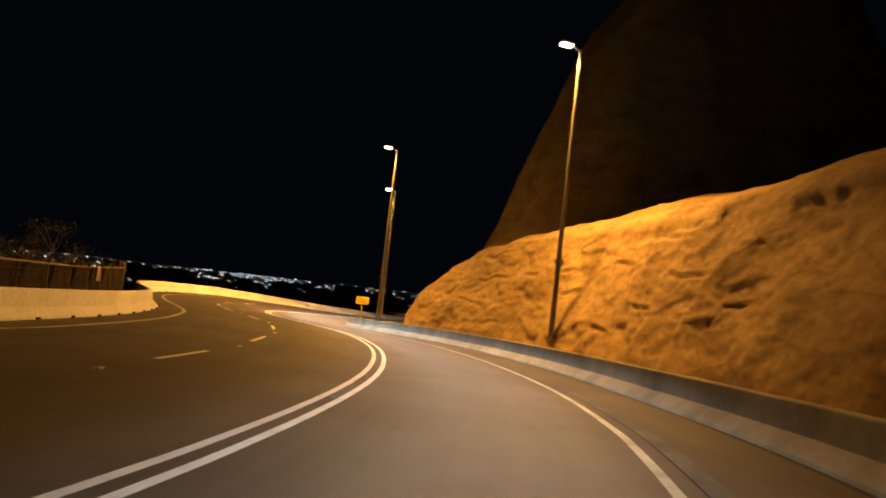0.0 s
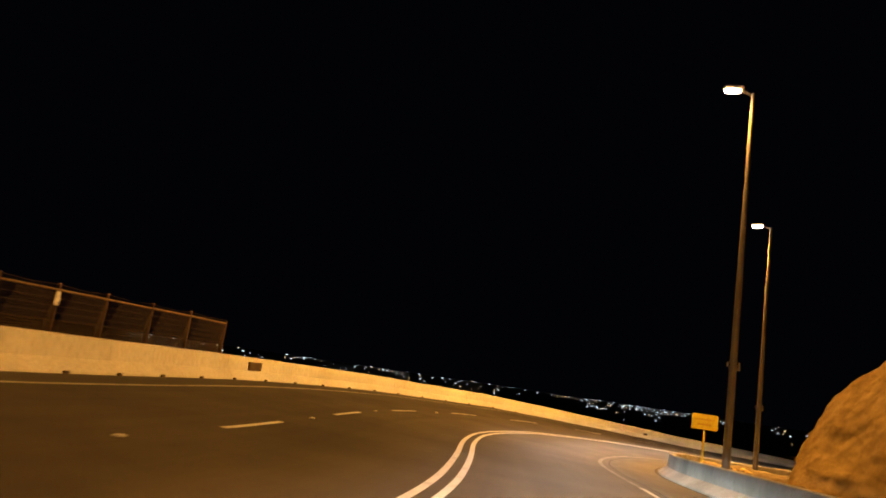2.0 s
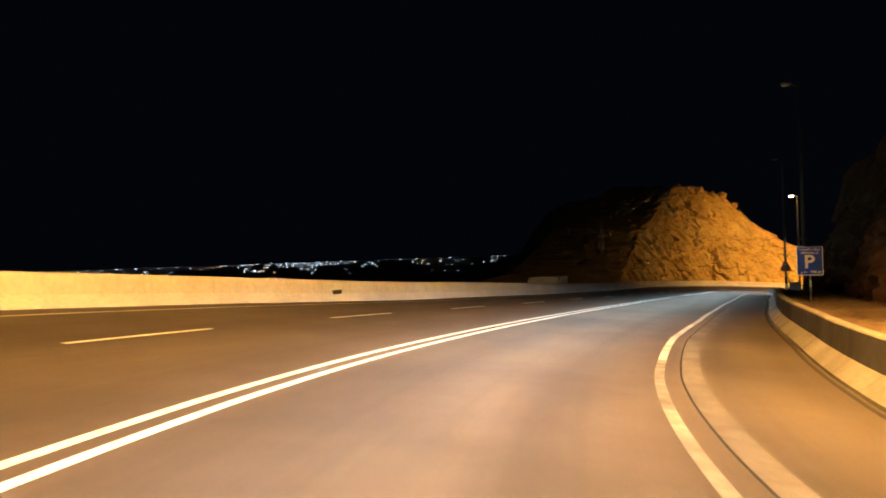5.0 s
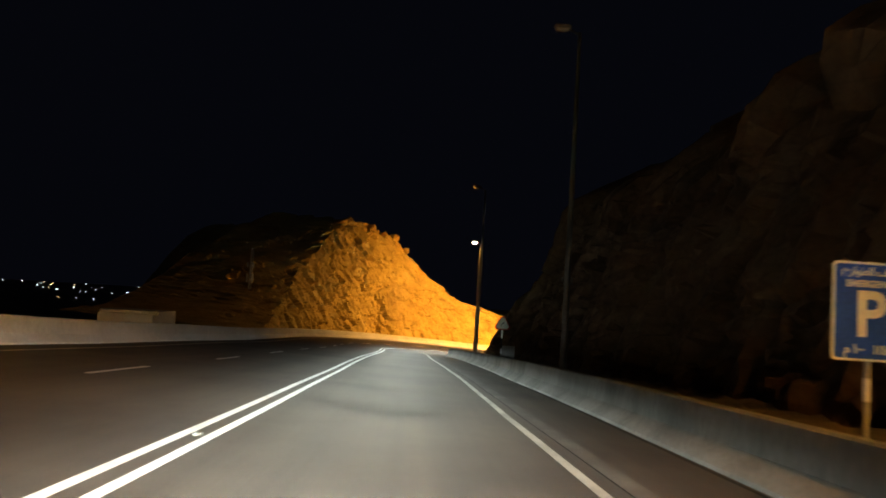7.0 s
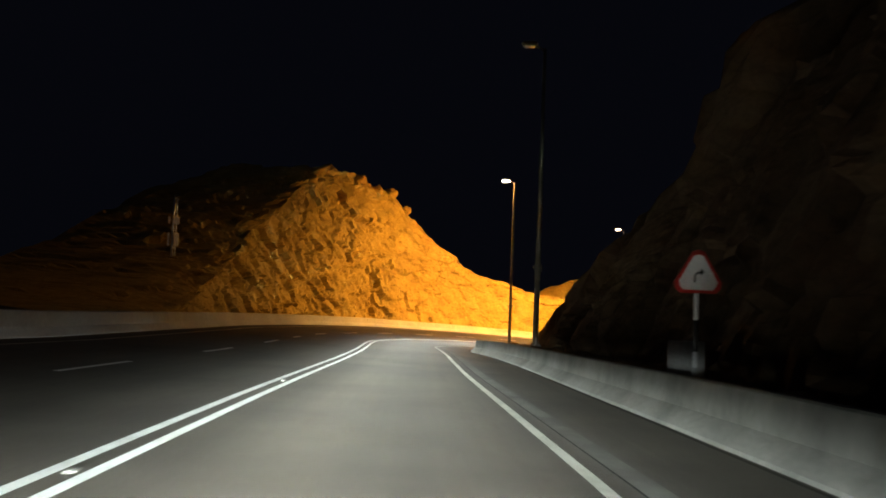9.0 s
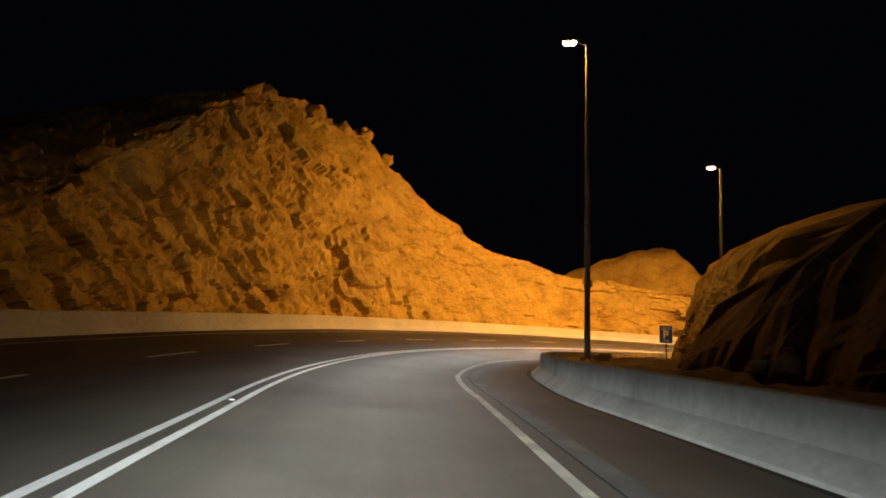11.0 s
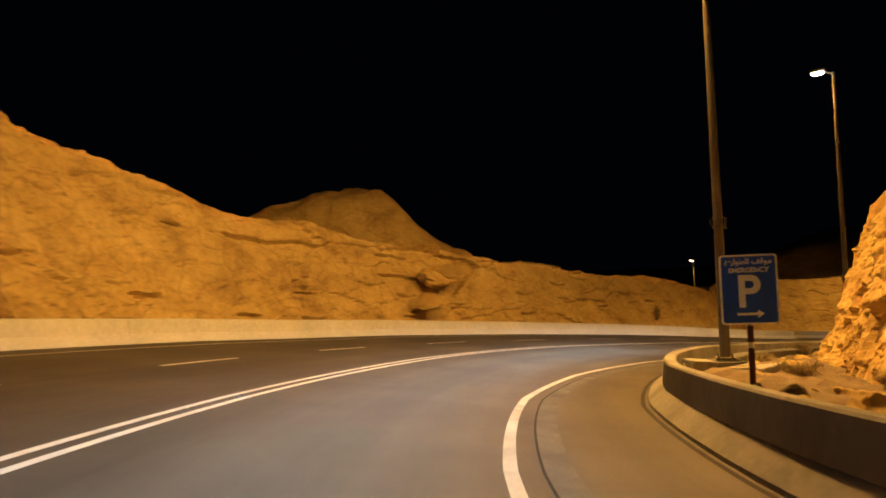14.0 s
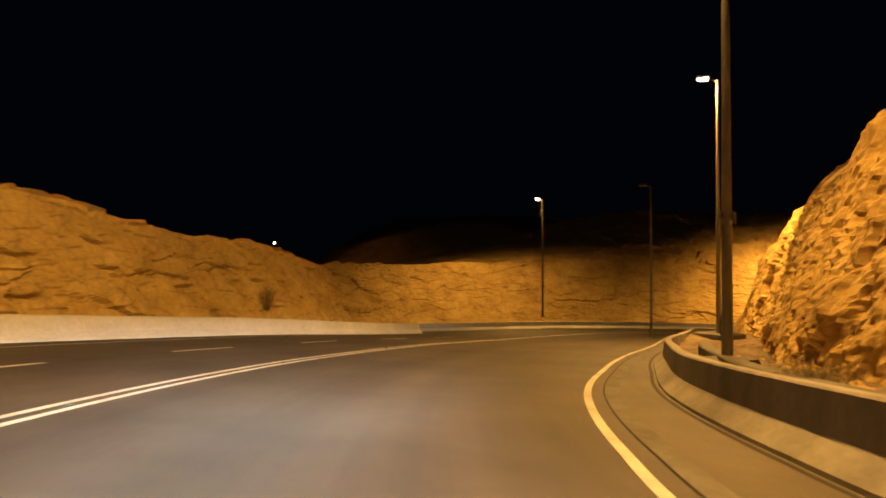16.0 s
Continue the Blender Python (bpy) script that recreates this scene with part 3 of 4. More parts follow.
def lettering(text, size, x, z, y, material, parent, name="lettering"):
    cu = bpy.data.curves.new(name, "FONT")
    cu.body, cu.size, cu.align_x, cu.align_y, cu.extrude = text, size, "CENTER", "CENTER", 0.002
    cu.offset = size * 0.022
    tmp = bpy.data.objects.new(name, cu)
    scene.collection.objects.link(tmp)
    bpy.context.view_layer.update()
    me = bpy.data.meshes.new_from_object(tmp.evaluated_get(bpy.context.evaluated_depsgraph_get()))
    bpy.data.objects.remove(tmp)
    me.materials.clear()
    me.materials.append(material)
    me.transform(Matrix.Translation((x, y, z)) @ pose(0, 0, 0, 90, 0, 0))
    return child(name, me, parent)


def rounded_panel(w, h, t, r, cz, y0):
    """An upright panel in the xz plane with rounded corners; its front is at y0."""
    bm = bmesh.new()
    ring = []
    for cx, cy, a0 in ((w / 2 - r, h / 2 - r, 0), (-w / 2 + r, h / 2 - r, 90), (-w / 2 + r, -h / 2 + r, 180), (w / 2 - r, -h / 2 + r, 270)):
        for i in range(5):
            a = radians(a0 + i * 22.5)
            ring.append((cx + r * math.cos(a), cy + r * math.sin(a)))
    front = [bm.verts.new((x, y0, cz + z)) for x, z in ring]
    rear = [bm.verts.new((x, y0 + t, cz + z)) for x, z in ring]
    bm.faces.new(front)
    bm.faces.new(rear[::-1])
    for i in range(len(ring)):
        j = (i + 1) % len(ring)
        bm.faces.new((front[j], front[i], rear[i], rear[j]))
    bmesh.ops.recalc_face_normals(bm, faces=bm.faces)
    return bm


def banded_post(parent, h, r, bands):
    bm = bmesh.new()
    rod(bm, (0, 0.04, -0.3), (0, 0.04, h), r, n=12)
    post = part("post", bm, GREY, parent)
    for i, (z0, z1, material) in enumerate(bands):
        bm = bmesh.new()
        rod(bm, (0, 0.04, z0), (0, 0.04, z1), r + 0.004, n=12)
        part("band", bm, material, post)
    return post


# Arabic lines in their joined letter forms, from left to right
EMERGENCY_PARKING = "\uFE89\uFEAD\uFE8D\uFEEE\uFEC4\uFEE0\uFEDF \uFED2\uFED7\uFEEE\uFEE3"
HUNDRED_METRES = "\uFEE1 \u0661\u0660\u0660"
DARK_BAND = mat("dark_post_band", (0.06, 0.02, 0.015), 0.5)


def parking_sign(w, h, cz, arrow):
    top = new("parking_sign")
    face = part("panel", rounded_panel(w, h, 0.02, 0.05, cz, -0.02), SIGN_WHITE, top, "white-rimmed sign panel")
    part("blue_field", rounded_panel(w - 0.05, h - 0.05, 0.004, 0.035, cz, -0.024), BLUE, face)
    lettering("P", h * 0.64, -0.02 * w, cz - 0.05 * h, -0.027, SIGN_WHITE, face)
    lettering("EMERGENCY", h * 0.096, 0, cz + h * 0.275, -0.027, SIGN_WHITE, face)
    lettering(EMERGENCY_PARKING, h * 0.108, 0, cz + h * 0.4, -0.027, SIGN_WHITE, face)
    if arrow:
        bm = bmesh.new()
        box(bm, -0.03, -0.026, cz - h * 0.35, 0.3, 0.004, 0.035)
        part("arrow_shaft", bm, SIGN_WHITE, face)
        bm = bmesh.new()
        a = [bm.verts.new(v) for v in ((0.1, -0.028, cz - h * 0.35 + 0.06), (0.1, -0.028, cz - h * 0.35 - 0.06), (0.19, -0.028, cz - h * 0.35))]
        bm.faces.new(a)
        part("arrow_head", bm, SIGN_WHITE, face)
    else:
        lettering("100 m", h * 0.13, w * 0.21, cz - h * 0.385, -0.027, SIGN_WHITE, face)
        lettering(HUNDRED_METRES, h * 0.13, -w * 0.22, cz - h * 0.385, -0.027, SIGN_WHITE, face)
    if arrow:
        banded_post(top, cz + h * 0.4, 0.04, [(-0.25, cz - h / 2 - 0.34, DARK_BAND), (cz - h / 2 - 0.34, cz - h / 2 - 0.26, SIGN_WHITE), (cz - h / 2 - 0.26, cz - h / 2 - 0.02, DARK_BAND)])
    else:
        banded_post(top, cz + h * 0.4, 0.033, [(cz - h / 2 - 0.42, cz - h / 2 - 0.18, SIGN_WHITE)])
    return top


tagged(parking_sign(0.85, 1.04, 1.57, False), "blue and white parking sign marking a lay-by ahead", "road sign").matrix_basis = spot(104.0, 6.75, 0.3)
tagged(parking_sign(0.79, 1.0, 1.52, True), "blue parking sign with white arrow on the verge", "road sign").matrix_basis = spot(191.5, 7.1, 0.3)

ys = tagged(new("yellow_sign"), "yellow rectangular sign with two worn text lines on a yellow post", "road sign")
face = part("panel", rounded_panel(0.95, 0.58, 0.025, 0.05, 1.8, -0.02), YELLOW, ys)
for z, ww in ((0.09, 0.7), (-0.1, 0.52)):
    bm = bmesh.new()
    seg, x = random.Random(int(ww * 10)), -ww / 2
    while x < ww / 2 - 0.04:
        q = min(seg.uniform(0.06, 0.16), ww / 2 - x)
        box(bm, x + q / 2, -0.023, 1.8 + z, q - 0.02, 0.004, 0.05)
        x += q
    part("text_bar", bm, mat("faded_sign_print", (0.35, 0.2, 0.02), 0.6), face)
bm = bmesh.new()
rod(bm, (0, 0.04, -0.3), (0, 0.04, 2.0), 0.04, n=12)
part("post", bm, YELLOW, ys)
ys.matrix_basis = spot(70.5, 6.6, 0.25)

tri = tagged(new("bend_warning_sign"), "triangular red-rimmed bend warning sign on a banded post", "road sign")


def triangle(side, y0, t, cz):
    bm = bmesh.new()
    pts = []
    for k in range(3):
        for da in (-14, 0, 14):
            a = radians(90 + 120 * k + da)
            r = side / math.sqrt(3) * (0.93 if da else 0.97)
            pts.append((r * math.cos(a), r * math.sin(a)))
    f = [bm.verts.new((x, y0, cz + z)) for x, z in pts]
    b = [bm.verts.new((x, y0 + t, cz + z)) for x, z in pts]
    bm.faces.new(f)
    bm.faces.new(b[::-1])
    for i in range(len(pts)):
        j = (i + 1) % len(pts)
        bm.faces.new((f[j], f[i], b[i], b[j]))
    bmesh.ops.recalc_face_normals(bm, faces=bm.faces)
    return bm


face = part("panel", triangle(0.74, -0.02, 0.02, 1.75), RED, tri, "red triangular rim")
part("white_field", triangle(0.6, -0.026, 0.005, 1.75), SIGN_WHITE, face)
bm = bmesh.new()
for a, b in (((-0.06, -0.12), (-0.06, 0.0)), ((-0.06, 0.0), (-0.02, 0.07)), ((-0.02, 0.07), (0.08, 0.09)), ((0.08, 0.09), (0.03, 0.14)), ((0.08, 0.09), (0.03, 0.04))):
    rod(bm, (a[0], -0.03, 1.74 + a[1] * 0.8), (b[0], -0.03, 1.74 + b[1] * 0.8), 0.014, n=6)
part("bend_symbol", bm, BLACK, face)
banded_post(tri, 1.7, 0.035, [(0.3 + 0.5 * i, 0.55 + 0.5 * i, SIGN_WHITE if i % 2 == 0 else BLACK) for i in range(3)] + [(0.55 + 0.5 * i, 0.8 + 0.5 * i, BLACK if i % 2 == 0 else SIGN_WHITE) for i in range(2)])
tri.matrix_basis = spot(131.5, 6.6, 0.45)

back = tagged(new("sign_back"), "plain grey back of a square sign beyond the warning sign", "road sign")
part("panel", rounded_panel(0.7, 0.66, 0.02, 0.03, 0.55, 0.0), GREY, back)
bm = bmesh.new()
rod(bm, (0, 0.05, -0.4), (0, 0.05, 0.8), 0.035, n=12)
part("post", bm, GREY, back)
back.matrix_basis = spot(133.5, 7.2, 0.3)

# ---- fence on the parapet ----
fence = tagged(new("mesh_fence"), "rusty steel mesh fence standing behind the parapet", "fence")
RUST = grainy("rusty_fence", (0.05, 0.03, 0.018), (0.085, 0.05, 0.028), (0.12, 0.075, 0.04), 2.0, 25.0, 0.75, 0.2, 0.004, metal=0.2)
# light falling on the rail from above is put into this paler brown
RAIL = grainy("lit_rail", (0.12, 0.085, 0.05), (0.2, 0.145, 0.085), (0.28, 0.21, 0.13), 2.0, 25.0, 0.7, 0.2, 0.004, metal=0.2)
CLOTH = grainy("sackcloth", (0.2, 0.15, 0.09), (0.32, 0.25, 0.15), (0.4, 0.32, 0.2), 3.0, 60.0, 0.95, 0.4, 0.004)
WIRE = mat("fence_mesh_wire", (0.045, 0.03, 0.02), 0.7, 0.3)


def fence_line(u):
    return on(u, left_lat(u) - 1.5, float(np.interp(u, [38, 61], [0.36, 0.66])))


fu = steps(30, 61.5, 2.0)
UP = Vector((0, 0, 1))
for a, b in zip(fu[:-1], fu[1:]):
    p, q = fence_line(a), fence_line(b)
    bm = bmesh.new()
    rod(bm, p - UP * 2.2, p + UP * 1.06, 0.036, n=8)
    part("post", bm, RUST, fence)
    bm = bmesh.new()
    rod(bm, p + UP * 1.06, p + UP * 1.09, 0.05, 0.03, 8)
    part("post_cap", bm, RAIL, fence)
    bm = bmesh.new()
    rod(bm, p + UP * 1.05, (p + q) / 2 + UP * 1.02, 0.006, n=4)
    rod(bm, (p + q) / 2 + UP * 1.02, q + UP * 1.05, 0.006, n=4)
    part("strand", bm, WIRE, fence)
    bm = bmesh.new()
    rod(bm, p + UP * 0.94, q + UP * 0.94, 0.028, n=8)
    part("rail", bm, RAIL, fence)
    bm = bmesh.new()
    w = (q - p).normalized()
    n, ln = 30, (q - p).length
    for i in range(n):
        for z0, z1 in ((-0.3, 0.9), (0.9, -0.3)):
            rod(bm, p + w * (ln * i / n) + UP * z0, p + w * min(ln, ln * (i + 0.9) / n + 0.5) + UP * z1, 0.007, n=3)
    for z in (-0.15, 0.0, 0.15, 0.3, 0.45, 0.6, 0.75):
        rod(bm, p + UP * z, q + UP * z, 0.006, n=3)
    part("mesh", bm, WIRE, fence)
bm = bmesh.new()
p = fence_line(fu[-1])
rod(bm, p - UP * 2.2, p + UP * 1.02, 0.045, n=8)
part("post", bm, RUST, fence)

nb = tagged(new("notice_plate"), "small pale plate fixed to the mesh fence", "plate")
part("panel", rounded_panel(0.1, 0.3, 0.02, 0.02, 0, 0), SIGN_WHITE, nb)
nb.matrix_basis = Matrix.Translation(fence_line(53.5) + Vector((0.12, 0, 0.76))) @ pose(0, 0, 0, 0, 0, 70)


# ---- sackcloth hung over the fence rail ----
p, q = fence_line(40.9), fence_line(41.5)
along, nx, nz = (q - p).normalized(), 14, 12
out = along.cross(UP)
cv = []
for j in range(nz + 1):
    w = j / nz
    for i in range(nx + 1):
        a = (i / nx - 0.5) * (0.3 + 0.18 * w)
        fold = 0.025 * w * math.sin(i * 1.5 + 0.6 * math.sin(j)) + 0.03 * math.sin(min(1.0, w * 6) * 1.57)
        cv.append(p + along * (0.25 + a) + out * fold + UP * (0.975 - 0.5 * w + 0.02 * w * math.sin(i * 0.9)))
cf = [(j * (nx + 1) + i, j * (nx + 1) + i + 1, (j + 1) * (nx + 1) + i + 1, (j + 1) * (nx + 1) + i) for j in range(nz) for i in range(nx)]
cloth = tagged(new("sackcloth", mesh_of("sackcloth", cv, cf, CLOTH, True)), "pale brown sackcloth hung over the fence rail", "cloth")
cloth.modifiers.new("thickness", "SOLIDIFY").thickness = 0.012


# ---- drains and boxes along the parapet ----
def drain_box(u, wide, tall, up):
    ob = new("drain_box")
    bm = bmesh.new()
    box(bm, 0, 0, 0, 0.08, wide, tall, bevel=0.015)
    part("frame", bm, RUST, ob)
    bm = bmesh.new()
    n = max(2, int(tall / 0.06))
    for i in range(n):
        box(bm, 0.045, 0, tall * ((i + 0.5) / n - 0.5), 0.02, wide - 0.09, 0.018)
    part("grille", bm, SCUPPER, ob)
    ob.matrix_basis = spot(u, left_lat(u) - 0.24, up)
    return tagged(ob, "dark rusty louvred drain box set in the parapet", "drain box", "parapet boxes")


drain_box(61.6, 0.95, 0.28, 0.42)
drain_box(95.6, 0.5, 0.14, 0.3)
left_wall = bpy.data.objects["barrier_left"]
bm = bmesh.new()
box(bm, 0, 0, 0.03, 0.06, 0.16, 0.06, bevel=0.012)
notch = bpy.data.meshes.new("scupper")
bm.to_mesh(notch)
bm.free()
notch.materials.append(SCUPPER)
u = 24.0
while u < 84:
    ob = child("scupper", notch, left_wall)
    ob.matrix_basis = spot(u, left_lat(u) + 0.03, 0.0)
    u += 2.0

# ---- antenna mast beyond the parapet ----
mast = tagged(new("antenna_mast"), "thin grey antenna mast behind the parapet", "mast")
bm = bmesh.new()
for a in range(3):
    x, y = 0.14 * math.cos(a * 2.094), 0.14 * math.sin(a * 2.094)
    rod(bm, (x, y, -3), (x, y, 6.4), 0.05, 0.04, 6)
for k in range(22):
    z = -2.6 + k * 0.42
    for a in range(3):
        b = a + 1
        rod(bm, (0.14 * math.cos(a * 2.094), 0.14 * math.sin(a * 2.094), z), (0.14 * math.cos(b * 2.094), 0.14 * math.sin(b * 2.094), z + 0.4), 0.012, n=4)
part("lattice", bm, SIGN_WHITE, mast)
for z, h in ((3.6, 0.9), (4.9, 0.5)):
    for a in range(3):
        bm = bmesh.new()
        box(bm, 0.34 * math.cos(a * 2.094 + 0.5), 0.34 * math.sin(a * 2.094 + 0.5), z, 0.14, 0.14, h, bevel=0.03)
        rod(bm, (0, 0, z), (0.3 * math.cos(a * 2.094 + 0.5), 0.3 * math.sin(a * 2.094 + 0.5), z), 0.02, n=6)
        part("antenna", bm, SIGN_WHITE, mast)
mast.matrix_basis = pose(28.5, 135.0, -6.3)

# ---- footings, boulders and bushes ----
for x, y, z, sx in ((1.2, 49.8, -3.95, 0.9), (69.4, 131.4, -11.3, 0.8), (86.4, 127.0, -13.0, 0.95), (102.6, 116.7, -14.5, 1.7)):
    ob = tagged(new("lamp_footing"), "cast concrete footing under a street lamp", "footing", "lamp footings")
    bm = bmesh.new()
    box(bm, 0, 0, -0.27, sx, sx, 0.8, bevel=0.04)
    part("block", bm, GUTTER, ob)
    ob.matrix_basis = pose(x, y, z, 0, 0, 17)


for x, y, w, d, turn, lean in ((69.15, 131.95, 0.75, 0.6, 30, 4), (68.45, 130.75, 1.1, 0.8, -28, -3)):
    bm = bmesh.new()
    box(bm, 0, 0, -0.2, w, d, 0.4, bevel=0.02)
    bmesh.ops.subdivide_edges(bm, edges=bm.edges[:], cuts=2, use_grid_fill=True)
    for v in bm.verts:
        v.co += noise.noise_vector(v.co * 3.0 + Vector((x, y, 0))) * 0.035
    slab = part("concrete_slab", bm, BARRIER)
    tagged(slab, "broken slab of pale concrete lying by the lamp", "slab", "broken slabs")
    slab.matrix_basis = pose(x, y, -11.13, lean, 0, turn)


def boulder(r, seed):
    bm = bmesh.new()
    bmesh.ops.create_icosphere(bm, subdivisions=3, radius=r)
    for v in bm.verts:
        q = v.co / r + Vector((seed * 3.1, seed, 0))
        w, pts = noise.voronoi(q * 1.3)
        v.co *= 0.8 + 0.5 * (w[1] - w[0]) + 0.22 * noise.fractal(q * 1.7, 1, 2, 3)
        v.co.z *= 0.68
    me = bpy.data.meshes.new("boulder")
    bm.to_mesh(me)
    bm.free()
    me.materials.append(ROCK)
    return me


def verge_z(u):
    return on(u, right_lat(u)).z + verge_level(u)


rnd = random.Random(9)
shapes = [boulder(0.3, k) for k in range(6)]
for u0, u1, n in ((66, 84, 26), (164, 200, 60), (200, 226, 44)):
    for i in range(n):
        u = rnd.uniform(u0, u1)
        lat = right_lat(u) + rnd.uniform(0.9, 2.9)
        p = on(u, lat, 0, True)
        ob = new("boulder", shapes[rnd.randrange(6)])
        s = rnd.choice((0.2, 0.25, 0.3, 0.4, 0.5, 0.7)) * (1.0 if u < 100 else 1.3)
        ob.matrix_basis = Matrix.LocRotScale((p.x, p.y, verge_z(u) + 0.02 + 0.04 * s), Euler((rnd.uniform(-0.3, 0.3), rnd.uniform(-0.3, 0.3), rnd.uniform(0, 6))), (s, s * rnd.uniform(0.7, 1.2), s))
        tagged(ob, "broken tan boulder lying on the verge", "boulder", "boulders on the verge")

TWIG = grainy("dry_twig", (0.1, 0.075, 0.04), (0.17, 0.13, 0.07), (0.22, 0.17, 0.1), 4.0, 30.0, 0.9, 0.1, 0.003)
LEAF = grainy("dusty_leaf", (0.03, 0.032, 0.012), (0.055, 0.054, 0.022), (0.08, 0.075, 0.034), 6.0, 40.0, 0.8, 0.1, 0.003)


DRY_LEAF = grainy("dry_leaf", (0.13, 0.1, 0.045), (0.22, 0.17, 0.08), (0.3, 0.24, 0.12), 6.0, 40.0, 0.85, 0.1, 0.003)


def bush(r, h, seed, leaves=1100):
    rr = random.Random(seed)
    top = new("bush")
    bm = bmesh.new()
    tips = []
    for i in range(46):
        a, t = rr.uniform(0, 6.28), rr.uniform(0.1, 1.1)
        tip = Vector((r * t * math.cos(a), r * t * math.sin(a), h * rr.uniform(0.5, 1.0)))
        rod(bm, (tip.x * 0.2, tip.y * 0.2, -0.1), tip, 0.008, 0.003, 4)
        tips.append(tip)
    part("twigs", bm, TWIG, top)
    verts, faces = [], []
    for i in range(leaves):
        c = rr.choice(tips) * rr.uniform(0.45, 1.05) + Vector((rr.gauss(0, r * 0.12), rr.gauss(0, r * 0.12), rr.gauss(0, h * 0.08)))
        a = Vector((rr.gauss(0, 1), rr.gauss(0, 1), rr.gauss(0, 1))).normalized() * rr.uniform(0.03, 0.08)
        a.z = abs(a.z) + 0.02
        b = a.cross(Vector((rr.gauss(0, 1), rr.gauss(0, 1), 1))).normalized() * 0.007
        k = len(verts)
        verts += [c - a, c + b, c + a, c - b]
        faces.append((k, k + 1, k + 2, k + 3))
    ob = child("foliage", mesh_of("foliage", verts, faces, DRY_LEAF), top)
    return tagged(top, "dry dusty bush growing among stones", "bush", "bushes")


for k, (u, lat, r, h) in enumerate(((189.5, 8.4, 0.35, 0.35), (196.5, 8.8, 0.4, 0.3), (203, 8.6, 0.35, 0.3), (214, 8.9, 0.5, 0.5), (170.5, 7.6, 0.35, 0.35))):
    p = on(u, lat, 0, True)
    bush(r, h, k).matrix_basis = pose(p.x, p.y, verge_z(u))
b = bush(0.45, 1.2, 30, 700)
p = on(235.8, left_lat(235.8) - 1.6 - 0.42 * 1.7, 1.2, True)
b.matrix_basis = pose(p.x, p.y, p.z)


def tree(h, seed):
    """A thorn tree: leaning trunk, forked limbs and a thin uneven crown."""
    rr = random.Random(seed)
    top = new("tree")
    bm = bmesh.new()
    rod(bm, (0, 0, -0.3), (0.15, 0.1, h * 0.45), 0.16, 0.1, 8)
    tips = []
    for i in range(9):
        a = i * 0.72 + rr.uniform(-0.3, 0.3)
        t = Vector((math.cos(a) * h * rr.uniform(0.12, 0.3), math.sin(a) * h * rr.uniform(0.12, 0.3), h * rr.uniform(0.68, 0.95)))
        rod(bm, (0.15, 0.1, h * rr.uniform(0.36, 0.45)), t, 0.07, 0.025, 6)
        for k in range(5):
            e = t + Vector((rr.gauss(0, 0.55), rr.gauss(0, 0.55), rr.uniform(-0.3, 0.6)))
            rod(bm, t * rr.uniform(0.85, 1.0), e, 0.02, 0.006, 4)
            tips.append(e)
    part("trunk", bm, TWIG, top)
    verts, faces = [], []
    for c in tips:
        for i in range(150):
            o = c + Vector((rr.gauss(0, 0.22), rr.gauss(0, 0.22), rr.gauss(0, 0.18)))
            a = Vector((rr.gauss(0, 1), rr.gauss(0, 1), rr.gauss(0, 1))).normalized() * rr.uniform(0.03, 0.07)
            w = a.cross(Vector((rr.gauss(0, 1), rr.gauss(0, 1), 1))).normalized() * 0.016
            k = len(verts)
            verts += [o - a, o + w, o + a, o - w]
            faces.append((k, k + 1, k + 2, k + 3))
    child("crown", mesh_of("crown", verts, faces, LEAF), top)
    return tagged(top, "dusty thorn tree behind the mesh fence", "tree")


tree(7.0, 4).matrix_basis = pose(-15.7, 16.9, ground_z(-15.7, 16.9) - 0.3)

# ---- concrete chamber behind the parapet ----
chamber = tagged(new("concrete_chamber"), "low pale concrete chamber with a stepped roof behind the parapet", "chamber")
bm = bmesh.new()
box(bm, 0, 0, -1.5, 2.4, 3.0, 5.0, bevel=0.03)
part("wall", bm, CONCRETE, chamber)
bm = bmesh.new()
box(bm, 0, 0, 1.07, 2.6, 2.3, 0.14, bevel=0.03)
part("roof", bm, CONCRETE, chamber)
chamber.matrix_basis = spot(129.6, -10.4, 0.0)

# ---- boulders perched along the crest ----
for u, h, r in ((177.6, 12.4, 2.0), (181.0, 15.4, 2.4), (183.6, 17.0, 2.6), (187.0, 17.0, 3.0), (189.0, 16.4, 2.2), (190.6, 16.4, 2.6), (192.0, 14.8, 2.0)):
    p = on(u, left_lat(u) - 1.6 - 0.42 * h, h - 0.95, True)
    ob = tagged(new("crest_boulder", shapes[int(u) % 6]), "rounded tan boulder perched on the cliff's crest", "boulder", "crest boulders")
    ob.matrix_basis = Matrix.LocRotScale(p, Euler((0.3, 0.1, u)), (r, r * 0.9, r * 1.3))

# ---- outcrop on the slope ----
for u, h, sx, sy, sz, turn in ((216.9, 4.4, 5.4, 4.2, 0.9, 10), (215.3, 3.9, 3.4, 3.2, 2.4, 50), (214.4, 2.6, 3.8, 3.4, 1.6, -20)):
    p = on(u, left_lat(u) - 0.8 - 0.42 * h, h - 0.5, True)
    ob = tagged(new("outcrop", shapes[int(sx) % 6]), "jutting rock slab on the tan slope", "outcrop", "rock outcrops")
    ob.matrix_basis = Matrix.LocRotScale(p, Euler((0.2, -0.25, radians(turn))), (sx, sy, sz))


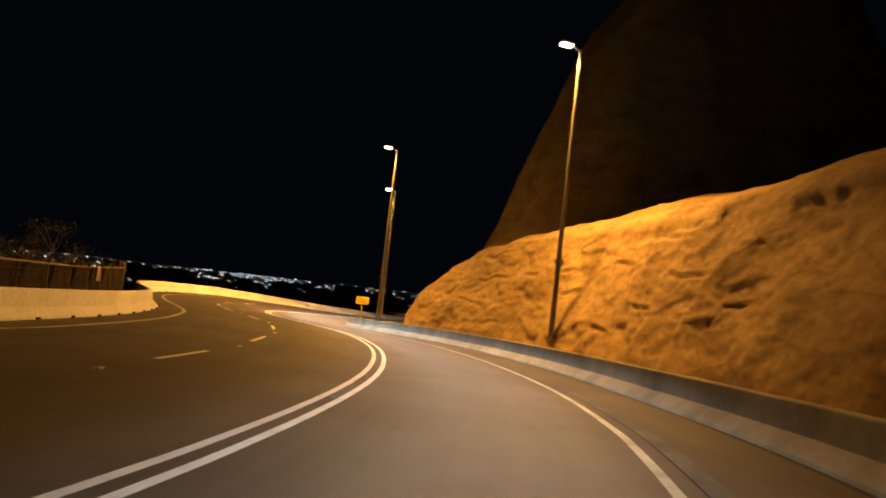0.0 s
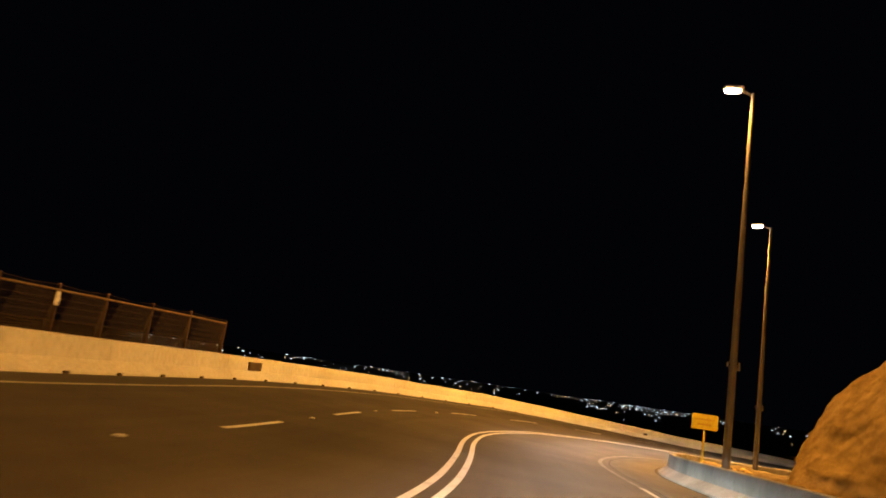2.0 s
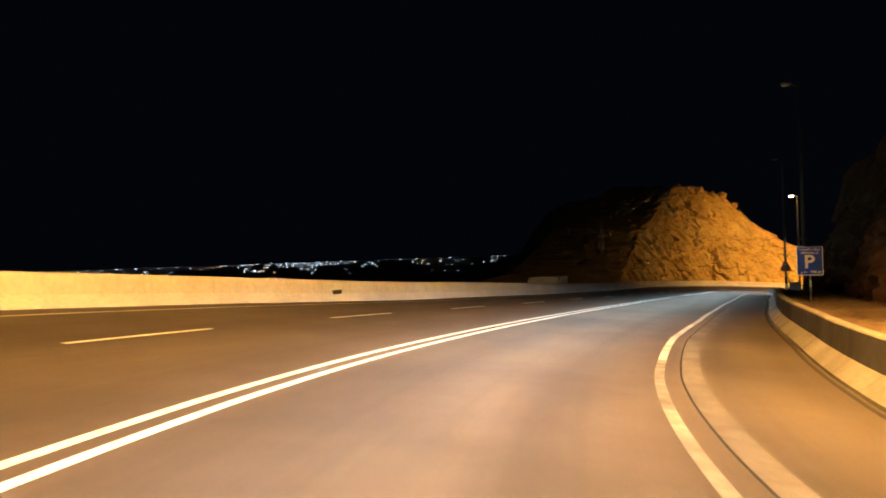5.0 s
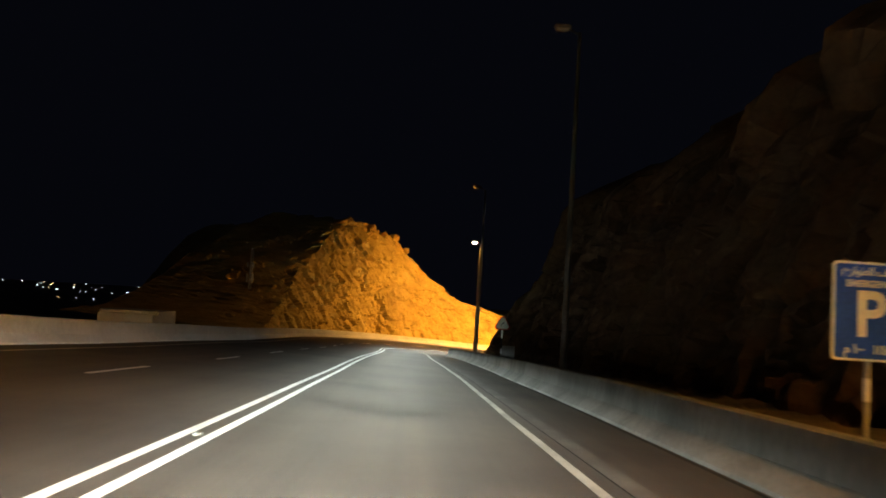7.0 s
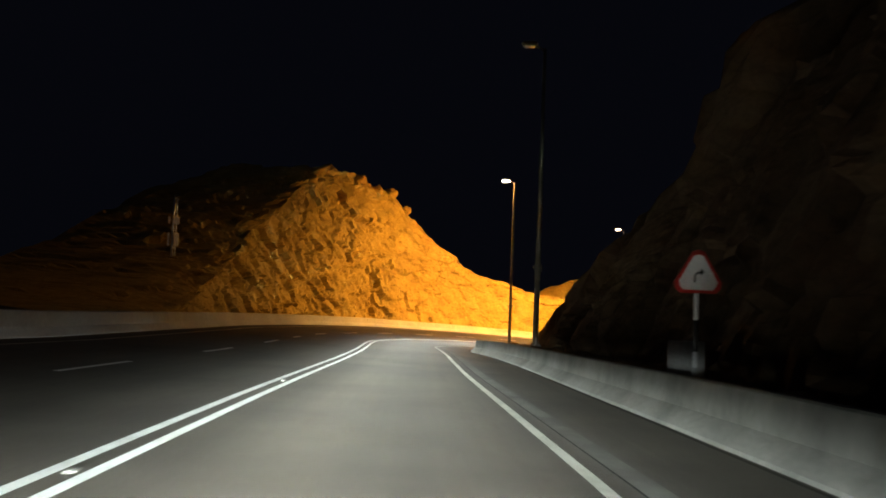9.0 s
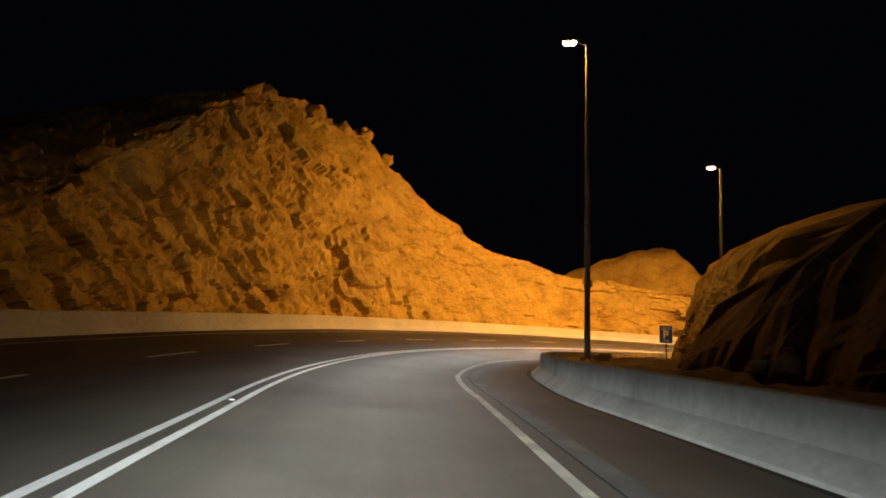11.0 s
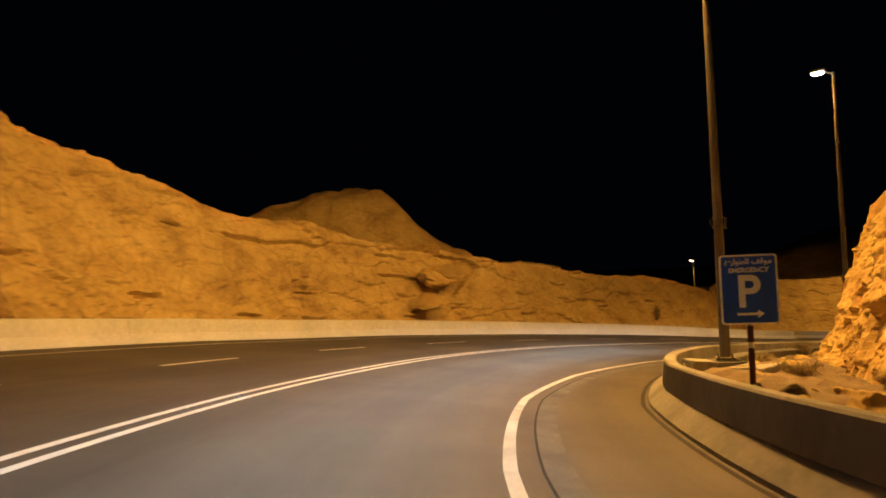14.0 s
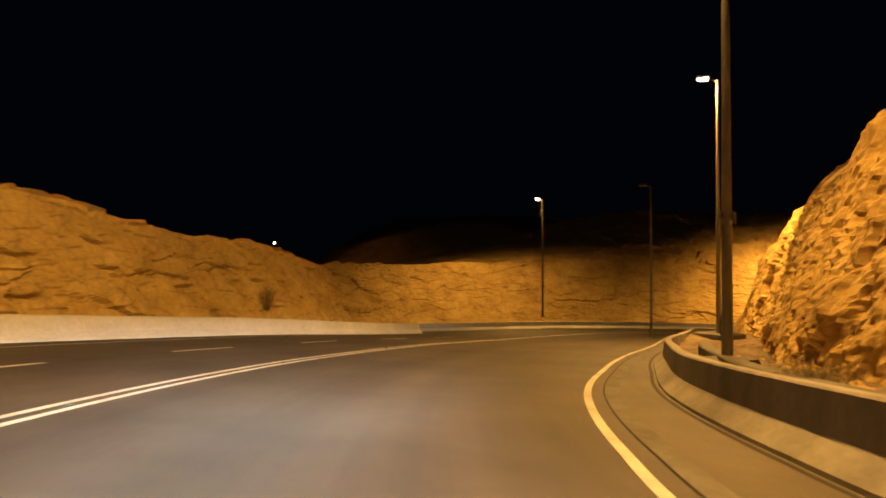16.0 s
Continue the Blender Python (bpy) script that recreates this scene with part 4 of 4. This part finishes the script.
# ---- dark hills ----
def mound(name, x0, x1, y0, y1, cx, cy, rx, ry, low, top, label, rough=1.0):
    verts, n1, n2 = [], 60, 44
    for i in range(n1 + 1):
        for j in range(n2 + 1):
            x, y = x0 + (x1 - x0) * i / n1, y0 + (y1 - y0) * j / n2
            q = Vector((x, y, 3.0))
            z = low + (top - low) * math.exp(-((x - cx) / rx) ** 4) * math.exp(-((y - cy) / ry) ** 4)
            z += rough * 1.2 * noise.fractal(q * 0.12, 1, 2, 5) + rough * 0.35 * noise.fractal(q * 0.7, 1, 2, 3)
            verts.append((x, y, z))
    faces = [(i * (n2 + 1) + j, (i + 1) * (n2 + 1) + j, (i + 1) * (n2 + 1) + j + 1, i * (n2 + 1) + j + 1) for i in range(n1) for j in range(n2)]
    return tagged(new(name, mesh_of(name, verts, faces, ROCK, True)), label, "hill", kind="structure")


mound("dark_hill", 8, 82, 146, 196, 45, 170, 21, 19, -18, 5.5, "unlit rocky hill rising behind the cliff")
mound("far_hill", 165, 290, 30, 165, 228, 92, 45, 55, -40, -3, "dim rocky hill beyond the far bend")

mound("upper_peak", 6, 60, 28, 62, 30, 45, 19.5, 11.5, -9, 31, "steep dim rock peak above the rock cut", 2.2)

# ---- pale studs between the dashes ----
bm = bmesh.new()
box(bm, 0, 0, 0.01, 0.1, 0.12, 0.02, bevel=0.006)
pale = bpy.data.meshes.new("lane_stud")
bm.to_mesh(pale)
bm.free()
pale.materials.append(PAINT)
for a, b in zip(DASH[2:9], DASH[3:10]):
    child("lane_stud", pale, road).matrix_basis = spot((a + 2.5 + b) / 2, -3.15, 0.004)

# ---- low concrete strip inside the lay-by island ----
strip = lambda u: [(right_lat(u) + x, z) for x, z in ((1.25, 0.1), (1.27, 0.5), (1.31, 0.53), (1.62, 0.53), (1.66, 0.5), (1.68, 0.1))]
inner = tagged(new("inner_kerb"), "low worn concrete strip behind the barrier", "kerb", kind="structure")
child("kerb_segment", ribbon("kerb_segment", steps(201, 232, 1.0), strip, GUTTER, True), inner)

# ---- cable on the lamp pole ----
bm = bmesh.new()
for k in range(12):
    a0, a1 = k / 12, (k + 1) / 12
    f = lambda w: Vector((86.4 + 0.1 + 0.28 * math.sin(w * 3.14), 127.0 - 0.08, -12.85 + 1.2 * (1 - w)))
    rod(bm, f(a0), f(a1), 0.018, n=5)
cable = part("cable", bm, BLACK)
tagged(cable, "loose black cable hanging at the lamp pole's foot", "cable")

# ---- flat-topped hill behind the slope ----
hv, n1, n2 = [], 90, 44
for i in range(n1 + 1):
    for j in range(n2 + 1):
        a, d = -16 + 32 * i / n1, -14 + 28 * j / n2
        x, y = 96.2 + 0.56 * a + 0.83 * d, 160.0 - 0.83 * a + 0.56 * d
        w, pts = noise.voronoi(Vector((x * 0.35, y * 0.35, 2.0)))
        crest = float(np.interp(a, [-16, -12, -8, -5.5, -3, -0.5, 2, 4.6, 5.7, 7.2, 9.2, 11, 16], [-17, -9, -5.8, -4.8, -4.0, -2.9, -2.75, -2.7, -3.9, -5.6, -7.0, -7.8, -17]))
        z = -20.0 + (crest + 20.0) * math.exp(-(d / 8.0) ** 4)
        z += 0.4 * noise.fractal(Vector((x, y, 3.0)) * 0.4, 1, 2, 5) + 0.35 * (w[1] - w[0])
        hv.append((x, y, z))
hf = [(i * (n2 + 1) + j, i * (n2 + 1) + j + 1, (i + 1) * (n2 + 1) + j + 1, (i + 1) * (n2 + 1) + j) for i in range(n1) for j in range(n2)]
tagged(new("rock_hill", mesh_of("rock_hill", hv, hf, ROCK)), "flat-topped tan rock hill behind the slope", "hill", kind="structure")
